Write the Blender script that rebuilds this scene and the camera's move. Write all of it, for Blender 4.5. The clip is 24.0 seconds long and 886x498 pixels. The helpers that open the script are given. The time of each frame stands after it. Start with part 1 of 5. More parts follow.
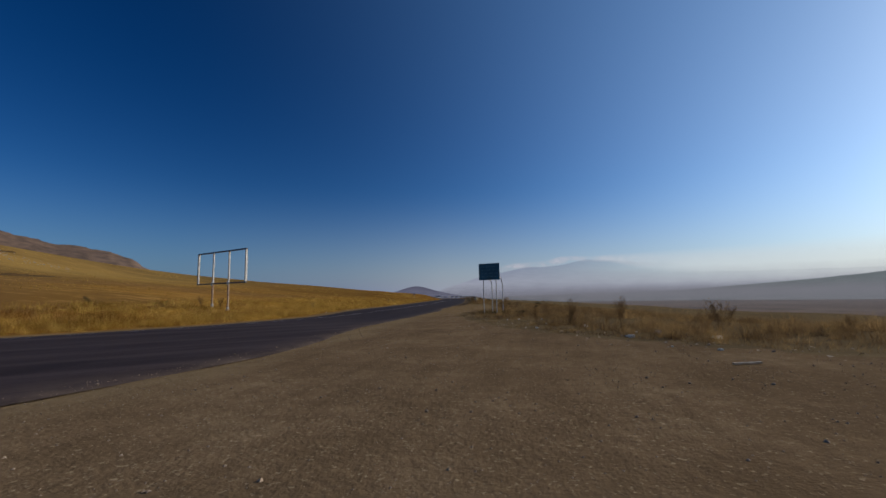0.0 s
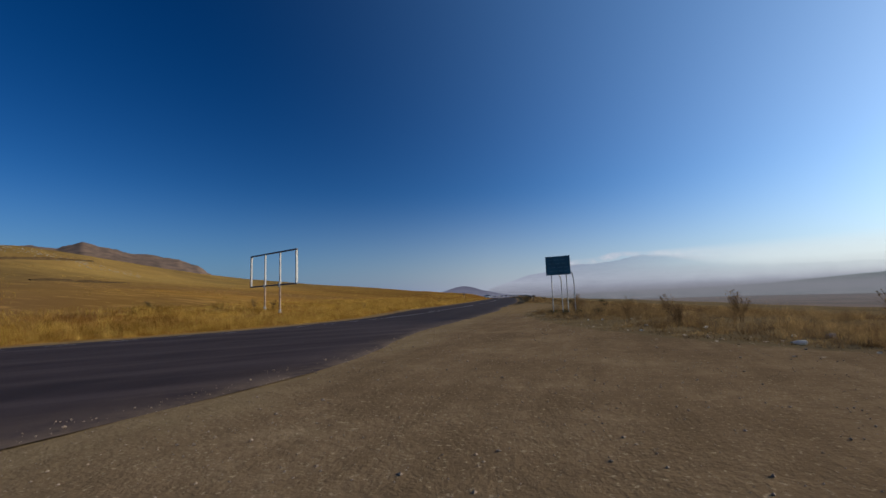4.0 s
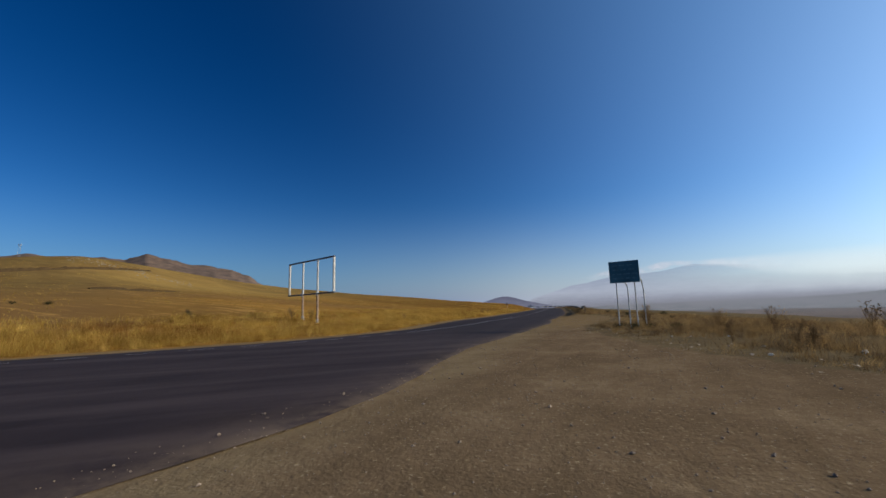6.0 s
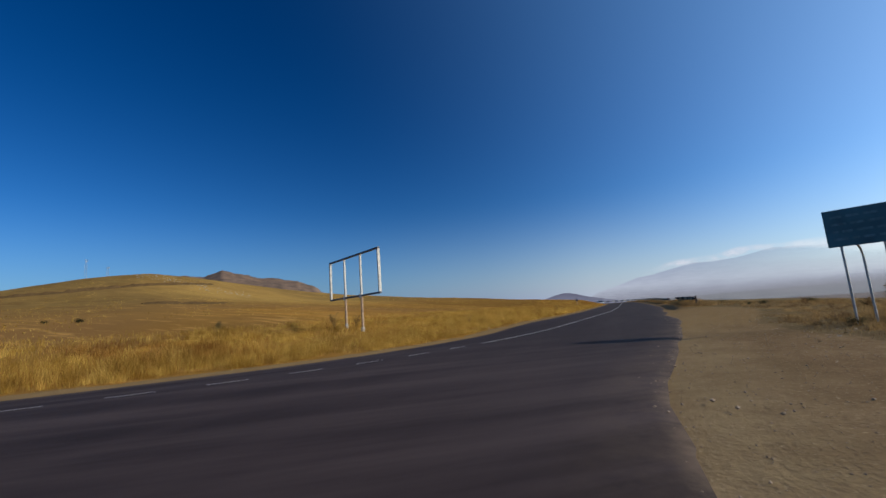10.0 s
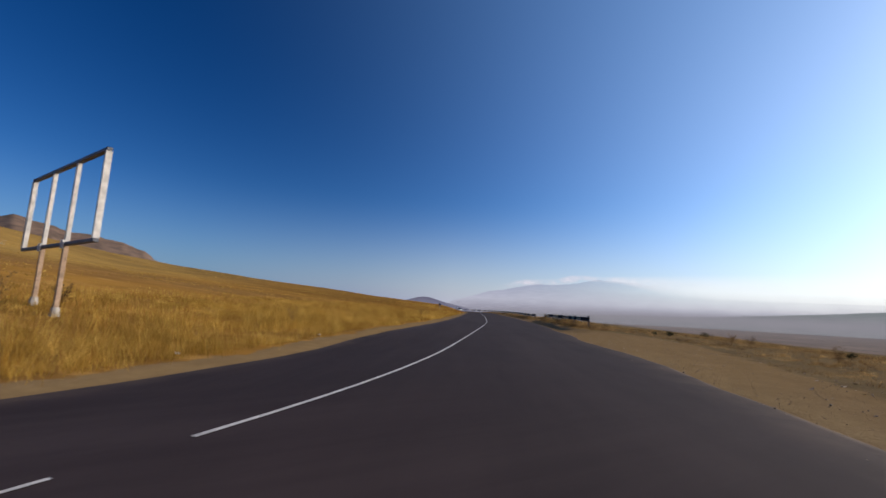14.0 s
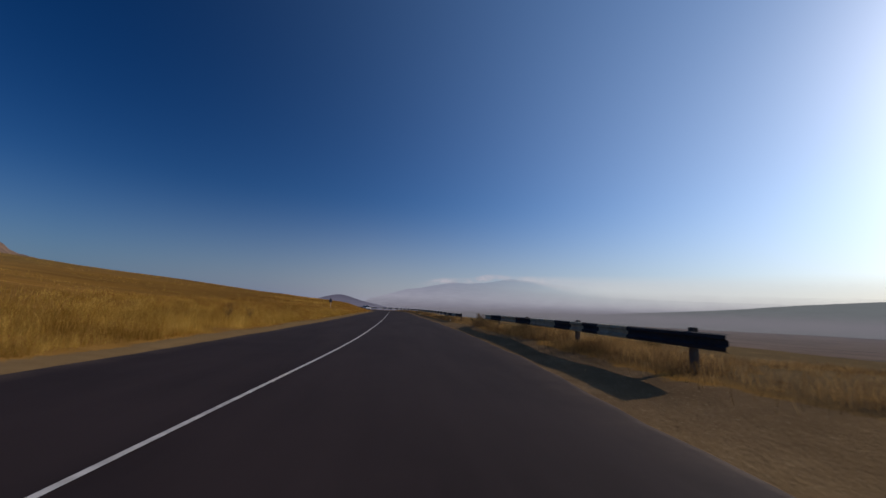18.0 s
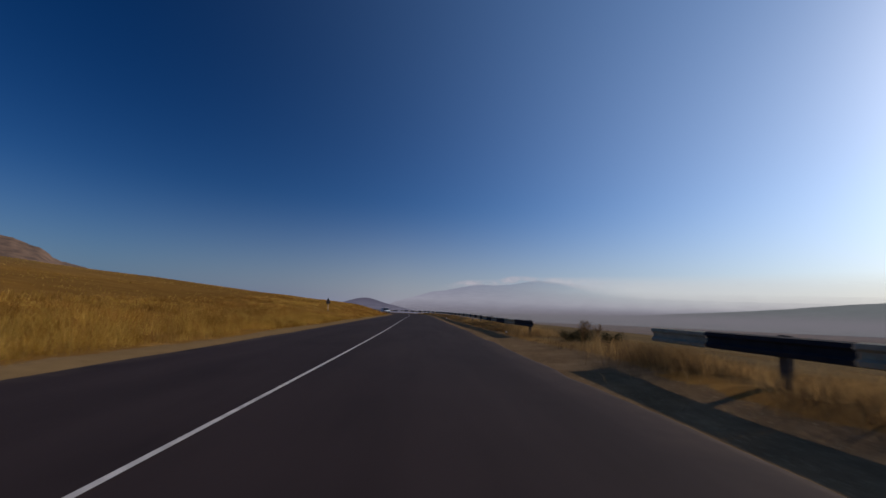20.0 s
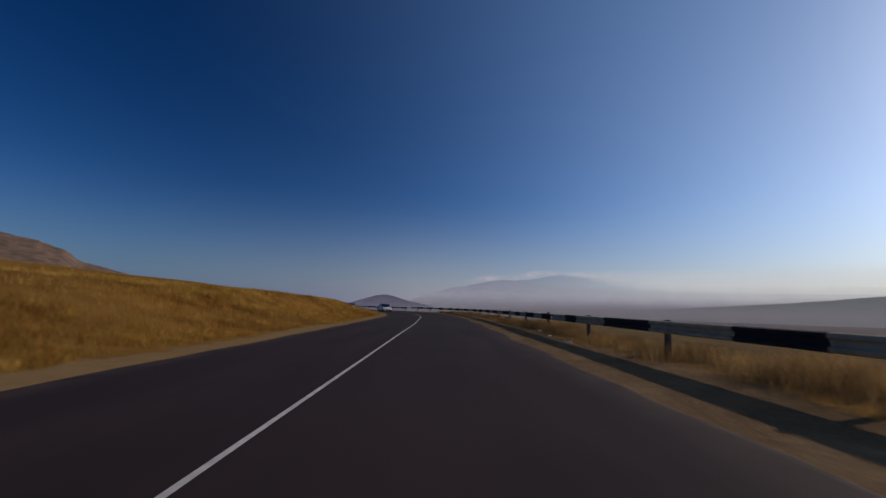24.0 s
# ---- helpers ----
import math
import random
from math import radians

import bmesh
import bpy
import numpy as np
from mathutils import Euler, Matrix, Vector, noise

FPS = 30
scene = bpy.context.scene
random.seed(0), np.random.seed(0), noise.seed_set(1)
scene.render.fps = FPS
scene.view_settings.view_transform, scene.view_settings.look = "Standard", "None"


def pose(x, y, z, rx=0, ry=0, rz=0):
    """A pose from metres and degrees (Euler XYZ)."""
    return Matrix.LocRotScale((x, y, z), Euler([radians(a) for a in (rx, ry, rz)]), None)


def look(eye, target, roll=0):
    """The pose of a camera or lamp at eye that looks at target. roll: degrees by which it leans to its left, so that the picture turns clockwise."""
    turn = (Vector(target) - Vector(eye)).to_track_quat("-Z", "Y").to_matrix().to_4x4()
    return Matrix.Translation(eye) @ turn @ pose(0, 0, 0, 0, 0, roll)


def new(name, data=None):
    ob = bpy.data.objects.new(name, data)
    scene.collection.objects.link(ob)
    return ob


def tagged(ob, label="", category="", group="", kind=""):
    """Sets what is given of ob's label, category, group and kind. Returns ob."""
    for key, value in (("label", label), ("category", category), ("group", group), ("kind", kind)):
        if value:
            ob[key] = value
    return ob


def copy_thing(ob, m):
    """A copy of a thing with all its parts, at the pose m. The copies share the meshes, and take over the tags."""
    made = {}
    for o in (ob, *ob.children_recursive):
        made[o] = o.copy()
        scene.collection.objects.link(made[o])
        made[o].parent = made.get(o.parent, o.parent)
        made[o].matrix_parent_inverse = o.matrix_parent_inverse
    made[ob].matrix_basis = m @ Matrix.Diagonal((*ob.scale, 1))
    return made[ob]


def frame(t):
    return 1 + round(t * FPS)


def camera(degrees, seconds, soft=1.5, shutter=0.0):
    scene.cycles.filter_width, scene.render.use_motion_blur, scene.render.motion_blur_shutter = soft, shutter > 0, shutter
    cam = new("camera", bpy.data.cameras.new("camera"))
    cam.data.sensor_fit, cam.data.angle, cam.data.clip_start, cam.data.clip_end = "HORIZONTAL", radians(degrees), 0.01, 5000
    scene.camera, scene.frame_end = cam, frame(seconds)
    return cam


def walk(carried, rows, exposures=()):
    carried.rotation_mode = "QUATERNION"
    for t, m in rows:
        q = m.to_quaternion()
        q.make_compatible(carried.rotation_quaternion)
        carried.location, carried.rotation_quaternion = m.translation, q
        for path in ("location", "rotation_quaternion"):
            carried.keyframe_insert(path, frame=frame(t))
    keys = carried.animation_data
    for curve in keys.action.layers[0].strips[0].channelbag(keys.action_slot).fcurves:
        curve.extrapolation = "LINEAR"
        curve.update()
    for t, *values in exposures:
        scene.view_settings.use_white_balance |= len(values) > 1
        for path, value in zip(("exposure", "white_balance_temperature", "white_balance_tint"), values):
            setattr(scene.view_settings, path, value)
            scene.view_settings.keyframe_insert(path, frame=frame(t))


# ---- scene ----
cam = camera(92.9, 24.0, soft=1.5, shutter=0.2)
PATH = [
    (0, pose(0.00, -0.00, 1.279, 96.38, 1.10, 0.00)),
    (0.5, pose(-0.08, 0.38, 1.256, 96.24, 1.78, 0.53)),
    (1, pose(-0.06, 0.73, 1.239, 96.09, 2.32, 1.31)),
    (1.5, pose(-0.07, 1.18, 1.228, 95.94, 2.36, 2.13)),
    (3.5, pose(-0.67, 2.22, 1.224, 96.24, 2.05, 5.46)),
    (4, pose(-0.93, 2.64, 1.223, 96.53, 2.04, 6.38)),
    (4.5, pose(-1.09, 3.08, 1.228, 96.79, 1.90, 7.59)),
    (5, pose(-1.18, 3.76, 1.232, 97.36, 2.18, 9.16)),
    (5.5, pose(-1.29, 4.55, 1.239, 97.91, 1.85, 10.61)),
    (6, pose(-1.55, 5.17, 1.243, 98.07, 1.66, 11.89)),
    (6.5, pose(-1.82, 5.81, 1.240, 98.16, 1.83, 13.05)),
    (7, pose(-2.20, 6.38, 1.237, 98.30, 1.70, 13.88)),
    (7.5, pose(-2.51, 7.23, 1.231, 98.40, 1.75, 14.89)),
    (8, pose(-2.64, 8.30, 1.221, 98.67, 2.40, 16.37)),
    (8.5, pose(-2.95, 9.40, 1.219, 98.85, 3.02, 17.62)),
    (9, pose(-3.47, 10.37, 1.216, 98.85, 3.57, 18.43)),
    (9.5, pose(-3.89, 11.49, 1.211, 98.69, 4.56, 19.57)),
    (11.5, pose(-5.55, 16.31, 1.270, 98.29, 1.37, 19.46)),
    (12, pose(-5.91, 17.75, 1.257, 98.29, 0.95, 17.36)),
    (12.5, pose(-6.25, 19.19, 1.240, 98.17, 0.33, 14.17)),
    (13, pose(-6.31, 20.64, 1.247, 97.98, -0.59, 10.44)),
    (13.5, pose(-6.40, 22.58, 1.253, 97.73, -1.58, 6.05)),
    (14, pose(-6.22, 24.41, 1.244, 97.94, -2.53, 0.93)),
    (15, pose(-5.73, 28.44, 1.246, 98.07, -2.40, -9.31)),
    (16, pose(-4.56, 34.86, 1.254, 98.01, -1.86, -13.52)),
    (17, pose(-3.44, 41.80, 1.268, 98.11, -2.13, -12.25)),
    (18, pose(-2.27, 49.51, 1.260, 98.16, -2.38, -10.20)),
    (18.5, pose(-1.64, 53.85, 1.253, 98.02, -2.29, -9.27)),
    (20.5, pose(0.38, 76.26, 1.245, 98.44, -1.83, -6.02)),
    (21.5, pose(1.14, 89.58, 1.248, 98.38, -1.45, -4.69)),
    (22.5, pose(1.88, 103.78, 1.251, 98.19, -1.23, -4.06)),
    (23, pose(2.37, 111.22, 1.248, 97.97, -1.47, -4.02)),
    (23.3, pose(2.51, 115.51, 1.248, 97.95, -1.50, -3.98)),
    (24, pose(3.15, 124.73, 1.246, 97.78, -1.26, -4.10)),
]
walk(cam, PATH, [(0, -0.55, 6300, 7), (4, -0.28, 6250, 5), (7, -0.08, 6200, 3), (9, 0.0, 6200, 3), (12, 0.05, 6350, 6), (14, 0.05, 6550, 11), (15.5, -0.42, 6600, 13), (18, -0.64, 6600, 13), (21, -0.72, 6600, 14), (24, -0.82, 6600, 15)])

# ---- light: low sun ahead and to one side, clear sky ----
SUN_AZ, SUN_EL = radians(77), radians(22.5)
world = bpy.data.worlds.new("sky")
world.use_nodes = True
scene.world = world
wn, wl = world.node_tree.nodes, world.node_tree.links
wn.clear()
sky = wn.new("ShaderNodeTexSky")
sky.sky_type = "NISHITA"
sky.sun_disc = False
sky.sun_elevation = SUN_EL
sky.sun_rotation = SUN_AZ
sky.altitude = 1500
sky.air_density = 1.0
sky.dust_density = 2.0
sky.ozone_density = 2.4
bg = wn.new("ShaderNodeBackground")
bg.inputs["Strength"].default_value = 0.046
wout = wn.new("ShaderNodeOutputWorld")
deep = wn.new("ShaderNodeGamma")
deep.inputs["Gamma"].default_value = 1.45
wl.new(sky.outputs[0], deep.inputs["Color"])
rich = wn.new("ShaderNodeHueSaturation")
rich.inputs["Saturation"].default_value = 1.19
rich.inputs["Hue"].default_value = 0.507
wl.new(deep.outputs[0], rich.inputs["Color"])
wl.new(rich.outputs[0], bg.inputs["Color"])

# the wide bright aureole that thin haze gives the sky round a low sun
aim = Vector((math.sin(SUN_AZ) * math.cos(SUN_EL), math.cos(SUN_AZ) * math.cos(SUN_EL), math.sin(SUN_EL)))
coord = wn.new("ShaderNodeTexCoord")
dot = wn.new("ShaderNodeVectorMath")
dot.operation = "DOT_PRODUCT"
dot.inputs[1].default_value = aim
wl.new(coord.outputs["Generated"], dot.inputs[0])
total = bg
up = wn.new("ShaderNodeSeparateXYZ")
wl.new(coord.outputs["Generated"], up.inputs[0])
lean = wn.new("ShaderNodeMath")
lean.operation = "SUBTRACT"
lean.inputs[0].default_value = 1.0
wl.new(up.outputs["Z"], lean.inputs[1])
low = wn.new("ShaderNodeMath")
low.operation = "POWER"
low.inputs[1].default_value = 1.6
wl.new(lean.outputs[0], low.inputs[0])
for power, tint, gain, hugs, spread in ((2.1, (0.28, 0.55, 0.98), 0.50, 0, 0.2), (4.2, (1.0, 1.0, 0.42), 0.54, 1, 0), (6.0, (0.82, 0.92, 1.0), 0.37, 1, 0), (34.0, (1.0, 0.98, 0.95), 1.2, 0, 0)):
    keep_up = wn.new("ShaderNodeMath")
    keep_up.operation = "MAXIMUM"
    keep_up.inputs[1].default_value = 0.0
    widen = wn.new("ShaderNodeMath")
    widen.operation = "MULTIPLY_ADD"
    widen.inputs[1].default_value = 1 / (1 + spread)
    widen.inputs[2].default_value = spread / (1 + spread)
    wl.new(dot.outputs["Value"], widen.inputs[0])
    wl.new(widen.outputs[0], keep_up.inputs[0])
    fall = wn.new("ShaderNodeMath")
    fall.operation = "POWER"
    fall.inputs[1].default_value = power
    wl.new(keep_up.outputs[0], fall.inputs[0])
    amount = wn.new("ShaderNodeMath")
    amount.operation = "MULTIPLY"
    amount.inputs[1].default_value = gain
    wl.new(fall.outputs[0], amount.inputs[0])
    glow = wn.new("ShaderNodeBackground")
    glow.inputs["Color"].default_value = (*tint, 1)
    if hugs:
        # haze thins out with height
        thin = wn.new("ShaderNodeMath")
        thin.operation = "MULTIPLY"
        wl.new(amount.outputs[0], thin.inputs[0])
        wl.new(low.outputs[0], thin.inputs[1])
        amount = thin
    wl.new(amount.outputs[0], glow.inputs["Strength"])
    both = wn.new("ShaderNodeAddShader")
    wl.new(total.outputs[0], both.inputs[0])
    wl.new(glow.outputs[0], both.inputs[1])
    total = both
wl.new(total.outputs[0], wout.inputs["Surface"])

sun_data = bpy.data.lights.new("sun", "SUN")
sun_data.energy = 4.3
sun_data.angle = radians(0.55)
sun_data.color = (1.0, 0.855, 0.69)
sun = new("sun", sun_data)
sun_way = Vector((math.sin(SUN_AZ) * math.cos(SUN_EL), math.cos(SUN_AZ) * math.cos(SUN_EL), math.sin(SUN_EL)))
sun.matrix_basis = look(sun_way * 50 + Vector((0, 60, 0)), (0, 60, 0))


# ---- materials ----
class Mat:
    """A node material built step by step."""

    def __init__(self, name, rough=0.8, metal=0.0, spec=0.5):
        self.m = bpy.data.materials.new(name)
        self.m.use_nodes = True
        self.n, self.l = self.m.node_tree.nodes, self.m.node_tree.links
        self.b = self.n["Principled BSDF"]
        self.b.inputs["Roughness"].default_value = rough
        self.b.inputs["Metallic"].default_value = metal
        self.b.inputs["Specular IOR Level"].default_value = spec
        self.geo = self.n.new("ShaderNodeNewGeometry")

    def noise(self, scale, detail=4, rough=0.6, vec=None, stretch=None):
        t = self.n.new("ShaderNodeTexNoise")
        t.inputs["Scale"].default_value = scale
        t.inputs["Detail"].default_value = detail
        t.inputs["Roughness"].default_value = rough
        src = vec or self.geo.outputs["Position"]
        if stretch:
            if len(stretch) > 3:
                turn = self.n.new("ShaderNodeMapping")
                turn.inputs["Rotation"].default_value = (0, 0, stretch[3])
                self.l.new(src, turn.inputs["Vector"])
                src = turn.outputs["Vector"]
            mp = self.n.new("ShaderNodeMapping")
            mp.inputs["Scale"].default_value = stretch[:3]
            self.l.new(src, mp.inputs["Vector"])
            src = mp.outputs["Vector"]
        self.l.new(src, t.inputs["Vector"])
        return t.outputs["Fac"]

    def ramp(self, fac, *stops):
        r = self.n.new("ShaderNodeValToRGB")
        e = r.color_ramp.elements
        while len(e) < len(stops):
            e.new(0.5)
        for k, (p, c) in zip(e, stops):
            k.position = p
            k.color = (*c, 1) if len(c) == 3 else c
        self.l.new(fac, r.inputs["Fac"])
        return r.outputs["Color"]

    def mix(self, fac, a, b, mode="MIX"):
        x = self.n.new("ShaderNodeMix")
        x.data_type, x.blend_type = "RGBA", mode
        for val, sock in ((fac, x.inputs[0]), (a, x.inputs[6]), (b, x.inputs[7])):
            if isinstance(val, (int, float)):
                sock.default_value = val
            elif isinstance(val, tuple):
                sock.default_value = (*val, 1)
            else:
                self.l.new(val, sock)
        return x.outputs[2]

    def math(self, op, a, b=0.0, clamp=False):
        x = self.n.new("ShaderNodeMath")
        x.operation, x.use_clamp = op, clamp
        for val, sock in ((a, x.inputs[0]), (b, x.inputs[1])):
            if isinstance(val, (int, float)):
                sock.default_value = val
            else:
                self.l.new(val, sock)
        return x.outputs[0]

    def attr(self, name):
        a = self.n.new("ShaderNodeAttribute")
        a.attribute_name = name
        return a.outputs["Fac"]

    def random(self):
        return self.n.new("ShaderNodeObjectInfo").outputs["Random"]

    def island(self):
        return self.geo.outputs["Random Per Island"]

    def colour(self, sock):
        if isinstance(sock, tuple):
            self.b.inputs["Base Color"].default_value = (*sock, 1)
        else:
            self.l.new(sock, self.b.inputs["Base Color"])
        return self

    def bump(self, fac, strength=0.3, dist=0.02):
        bp = self.n.new("ShaderNodeBump")
        bp.inputs["Strength"].default_value = strength
        bp.inputs["Distance"].default_value = dist
        self.l.new(fac, bp.inputs["Height"])
        self.l.new(bp.outputs[0], self.b.inputs["Normal"])
        return self

    def roughness(self, sock):
        self.l.new(sock, self.b.inputs["Roughness"])
        return self


def plain(name, col, rough=0.6, metal=0.0, var=0.15, scale=6.0):
    """A painted or bare surface with faint patches and grime."""
    m = Mat(name, rough, metal)
    dark = tuple(c * (1 - var) for c in col)
    lite = tuple(min(1, c * (1 + var)) for c in col)
    m.colour(m.ramp(m.noise(scale), (0.3, dark), (0.7, lite)))
    m.bump(m.noise(scale * 12), 0.12, 0.003)
    return m.m


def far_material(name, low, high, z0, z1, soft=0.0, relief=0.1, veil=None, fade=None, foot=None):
    """Distant land, the haze of kilometres of air painted in: a plain glowing backdrop that fades with height."""
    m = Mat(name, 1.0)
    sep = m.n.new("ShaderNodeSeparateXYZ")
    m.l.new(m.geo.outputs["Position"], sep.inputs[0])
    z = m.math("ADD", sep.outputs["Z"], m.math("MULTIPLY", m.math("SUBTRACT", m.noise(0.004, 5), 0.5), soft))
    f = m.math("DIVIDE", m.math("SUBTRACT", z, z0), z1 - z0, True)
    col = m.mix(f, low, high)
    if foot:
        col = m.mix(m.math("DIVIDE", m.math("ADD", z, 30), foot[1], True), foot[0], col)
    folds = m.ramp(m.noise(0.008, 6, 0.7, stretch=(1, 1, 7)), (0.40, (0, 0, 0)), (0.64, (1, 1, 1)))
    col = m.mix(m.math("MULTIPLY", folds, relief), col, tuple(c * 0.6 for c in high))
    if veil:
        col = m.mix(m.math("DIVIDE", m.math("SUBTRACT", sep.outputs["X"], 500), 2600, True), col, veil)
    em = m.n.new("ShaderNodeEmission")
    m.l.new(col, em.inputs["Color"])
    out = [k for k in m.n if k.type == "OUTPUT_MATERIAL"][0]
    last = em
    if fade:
        # made see-through to imitate bright haze towards the sun, the heights first
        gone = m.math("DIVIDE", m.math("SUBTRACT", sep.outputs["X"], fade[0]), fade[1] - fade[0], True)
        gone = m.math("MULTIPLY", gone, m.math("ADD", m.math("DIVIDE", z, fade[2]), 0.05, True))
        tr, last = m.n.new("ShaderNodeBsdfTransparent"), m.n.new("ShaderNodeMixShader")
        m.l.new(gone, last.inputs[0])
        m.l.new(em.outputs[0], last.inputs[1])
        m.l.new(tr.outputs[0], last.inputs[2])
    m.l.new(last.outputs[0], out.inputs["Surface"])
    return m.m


def ground_material():
    m = Mat("open_ground", 1.0, 0, 0.0)
    dirt, field = m.attr("dirt"), m.attr("field")
    # tall dry grass: straw gold with darker and paler drifts
    big = m.noise(0.03, 4, 0.6, stretch=(0.45, 1, 1, 0.12))
    mid = m.noise(0.35, 5, 0.65, stretch=(0.5, 1, 1, 0.1))
    fine = m.noise(3.5, 4, 0.7)
    straw = m.ramp(big, (0.34, (0.184, 0.088, 0.017)), (0.5, (0.331, 0.169, 0.033)), (0.64, (0.493, 0.274, 0.063)))
    straw = m.mix(m.ramp(mid, (0.42, (0, 0, 0)), (0.66, (0.75, 0.75, 0.75))), straw, (0.158, 0.079, 0.022))
    patch = m.ramp(m.noise(0.09, 5, 0.62, stretch=(0.35, 1, 1, 0.12)), (0.45, (0, 0, 0)), (0.56, (1, 1, 1)))
    straw = m.mix(m.math("MULTIPLY", patch, 0.7), straw, (0.142, 0.076, 0.024))
    straw = m.mix(m.ramp(m.noise(0.021, 4, 0.6, stretch=(0.5, 1, 1, 0.3)), (0.47, (0, 0, 0)), (0.58, (0.7, 0.7, 0.7))), straw, (0.179, 0.099, 0.041))
    streak = m.ramp(m.noise(0.8, 5, 0.7, stretch=(0.16, 1, 1, 0.12)), (0.54, (0, 0, 0)), (0.66, (0.6, 0.6, 0.6)))
    straw = m.mix(streak, straw, (0.525, 0.302, 0.090))
    straw = m.mix(m.math("MULTIPLY", fine, 0.35), straw, (0.420, 0.233, 0.068))
    straw = m.mix(m.math("MULTIPLY", m.attr("russet"), 0.7), straw, m.ramp(mid, (0.35, (0.115, 0.058, 0.015)), (0.65, (0.23, 0.125, 0.030))))
    dull = m.ramp(mid, (0.3, (0.090, 0.064, 0.034)), (0.55, (0.152, 0.110, 0.058)), (0.75, (0.225, 0.166, 0.088)))
    dull = m.mix(m.math("MULTIPLY", fine, 0.4), dull, (0.21, 0.153, 0.080))
    # grazed upper slope: shorter, olive brown
    olive = m.ramp(mid, (0.35, (0.145, 0.094, 0.034)), (0.65, (0.255, 0.168, 0.058)))
    olive = m.mix(m.ramp(big, (0.5, (0, 0, 0)), (0.62, (0.8, 0.8, 0.8))), olive, (0.38, 0.245, 0.074))
    straw = m.mix(m.math("MULTIPLY", m.attr("upland"), 0.75), straw, olive)
    straw = m.mix(m.attr("slope"), straw, dull)
    # bare lay-by earth with gravel
    grit = m.noise(14, 5, 0.75)
    stain = m.noise(0.55, 5, 0.6)
    earth = m.ramp(stain, (0.34, (0.150, 0.099, 0.053)), (0.52, (0.215, 0.144, 0.079)), (0.66, (0.280, 0.194, 0.108)))
    mottle = m.ramp(m.noise(3.4, 6, 0.72), (0.36, (0.55, 0.55, 0.55)), (0.62, (0, 0, 0)))
    earth = m.mix(mottle, earth, (0.120, 0.078, 0.043))
    earth = m.mix(m.math("MULTIPLY", grit, 0.5), earth, (0.185, 0.123, 0.067))
    ruts = m.ramp(m.noise(1.1, 4, 0.6, stretch=(2.2, 0.22, 1, 0.25)), (0.46, (0, 0, 0)), (0.64, (1, 1, 1)))
    earth = m.mix(m.math("MULTIPLY", ruts, 0.3), earth, (0.110, 0.073, 0.038))
    pale = m.ramp(m.noise(20, 3, 0.6), (0.60, (0, 0, 0)), (0.70, (0.75, 0.75, 0.75)))
    earth = m.mix(pale, earth, (0.380, 0.288, 0.172))
    earth = m.mix(m.math("MULTIPLY", m.attr("rim"), m.ramp(m.noise(1.9, 5, 0.7), (0.3, (0.2, 0.2, 0.2)), (0.6, (0.8, 0.8, 0.8)))), earth, (0.260, 0.187, 0.099))
    earth = m.mix(m.attr("verge"), earth, m.mix(m.noise(1.6, 5, 0.7), (0.18, 0.115, 0.050), (0.32, 0.215, 0.100)))
    tufts = m.math("ADD", dirt, m.math("MULTIPLY", m.math("SUBTRACT", m.noise(1.1, 6, 0.7), 0.5), 0.9))
    cover = m.ramp(tufts, (0.44, (0, 0, 0)), (0.56, (1, 1, 1)))
    near = m.mix(cover, straw, earth)
    # the valley: ploughed and stubble fields in long strips
    strip = m.noise(0.006, 3, 0.55, stretch=(0.22, 2.4, 0.01, 0.80))
    strip2 = m.noise(0.02, 3, 0.5, stretch=(0.16, 1.8, 0.01, 0.72))
    fields = m.ramp(strip, (0.38, (0.060, 0.052, 0.046)), (0.42, (0.26, 0.185, 0.135)), (0.50, (0.20, 0.145, 0.110)), (0.54, (0.055, 0.062, 0.040)), (0.60, (0.235, 0.170, 0.125)))
    fields = m.mix(m.ramp(strip2, (0.45, (0, 0, 0)), (0.55, (0.65, 0.65, 0.65))), fields, (0.225, 0.170, 0.125))
    fields = m.mix(m.ramp(m.noise(0.012, 5, 0.65), (0.4, (0, 0, 0)), (0.65, (0.5, 0.5, 0.5))), fields, (0.135, 0.098, 0.074))
    m.colour(m.mix(field, near, fields))
    m.bump(m.math("ADD", m.math("MULTIPLY", fine, 0.6), m.math("MULTIPLY", grit, 0.4)), 0.5, 0.06)
    return m.m


def asphalt_material():
    m = Mat("worn_asphalt", 0.92, 0, 0.12)
    grain, patch = m.noise(70, 3, 0.7), m.noise(0.45, 5, 0.6)
    track = m.noise(0.25, 4, 0.6, stretch=(3.2, 0.35, 1, 0.05))
    c = m.ramp(patch, (0.3, (0.022, 0.0142, 0.0154)), (0.7, (0.0345, 0.0222, 0.0233)))
    c = m.mix(m.ramp(track, (0.4, (0, 0, 0)), (0.65, (0.7, 0.7, 0.7))), c, (0.047, 0.032, 0.0325))
    sweep = m.noise(0.5, 5, 0.65, stretch=(0.14, 1.5, 1, -0.57))
    c = m.mix(m.math("MULTIPLY", m.attr("bend"), m.ramp(sweep, (0.42, (0, 0, 0)), (0.62, (0.85, 0.85, 0.85)))), c, (0.076, 0.054, 0.052))
    c = m.mix(m.math("MULTIPLY", grain, 0.5), c, (0.022, 0.018, 0.017))
    dust = m.attr("dust")
    c = m.mix(m.math("MULTIPLY", dust, m.ramp(m.noise(0.9, 6, 0.7), (0.35, (0, 0, 0)), (0.6, (1, 1, 1)))), c, (0.17, 0.12, 0.08))
    m.colour(c)
    m.bump(grain, 0.35, 0.006)
    return m.m


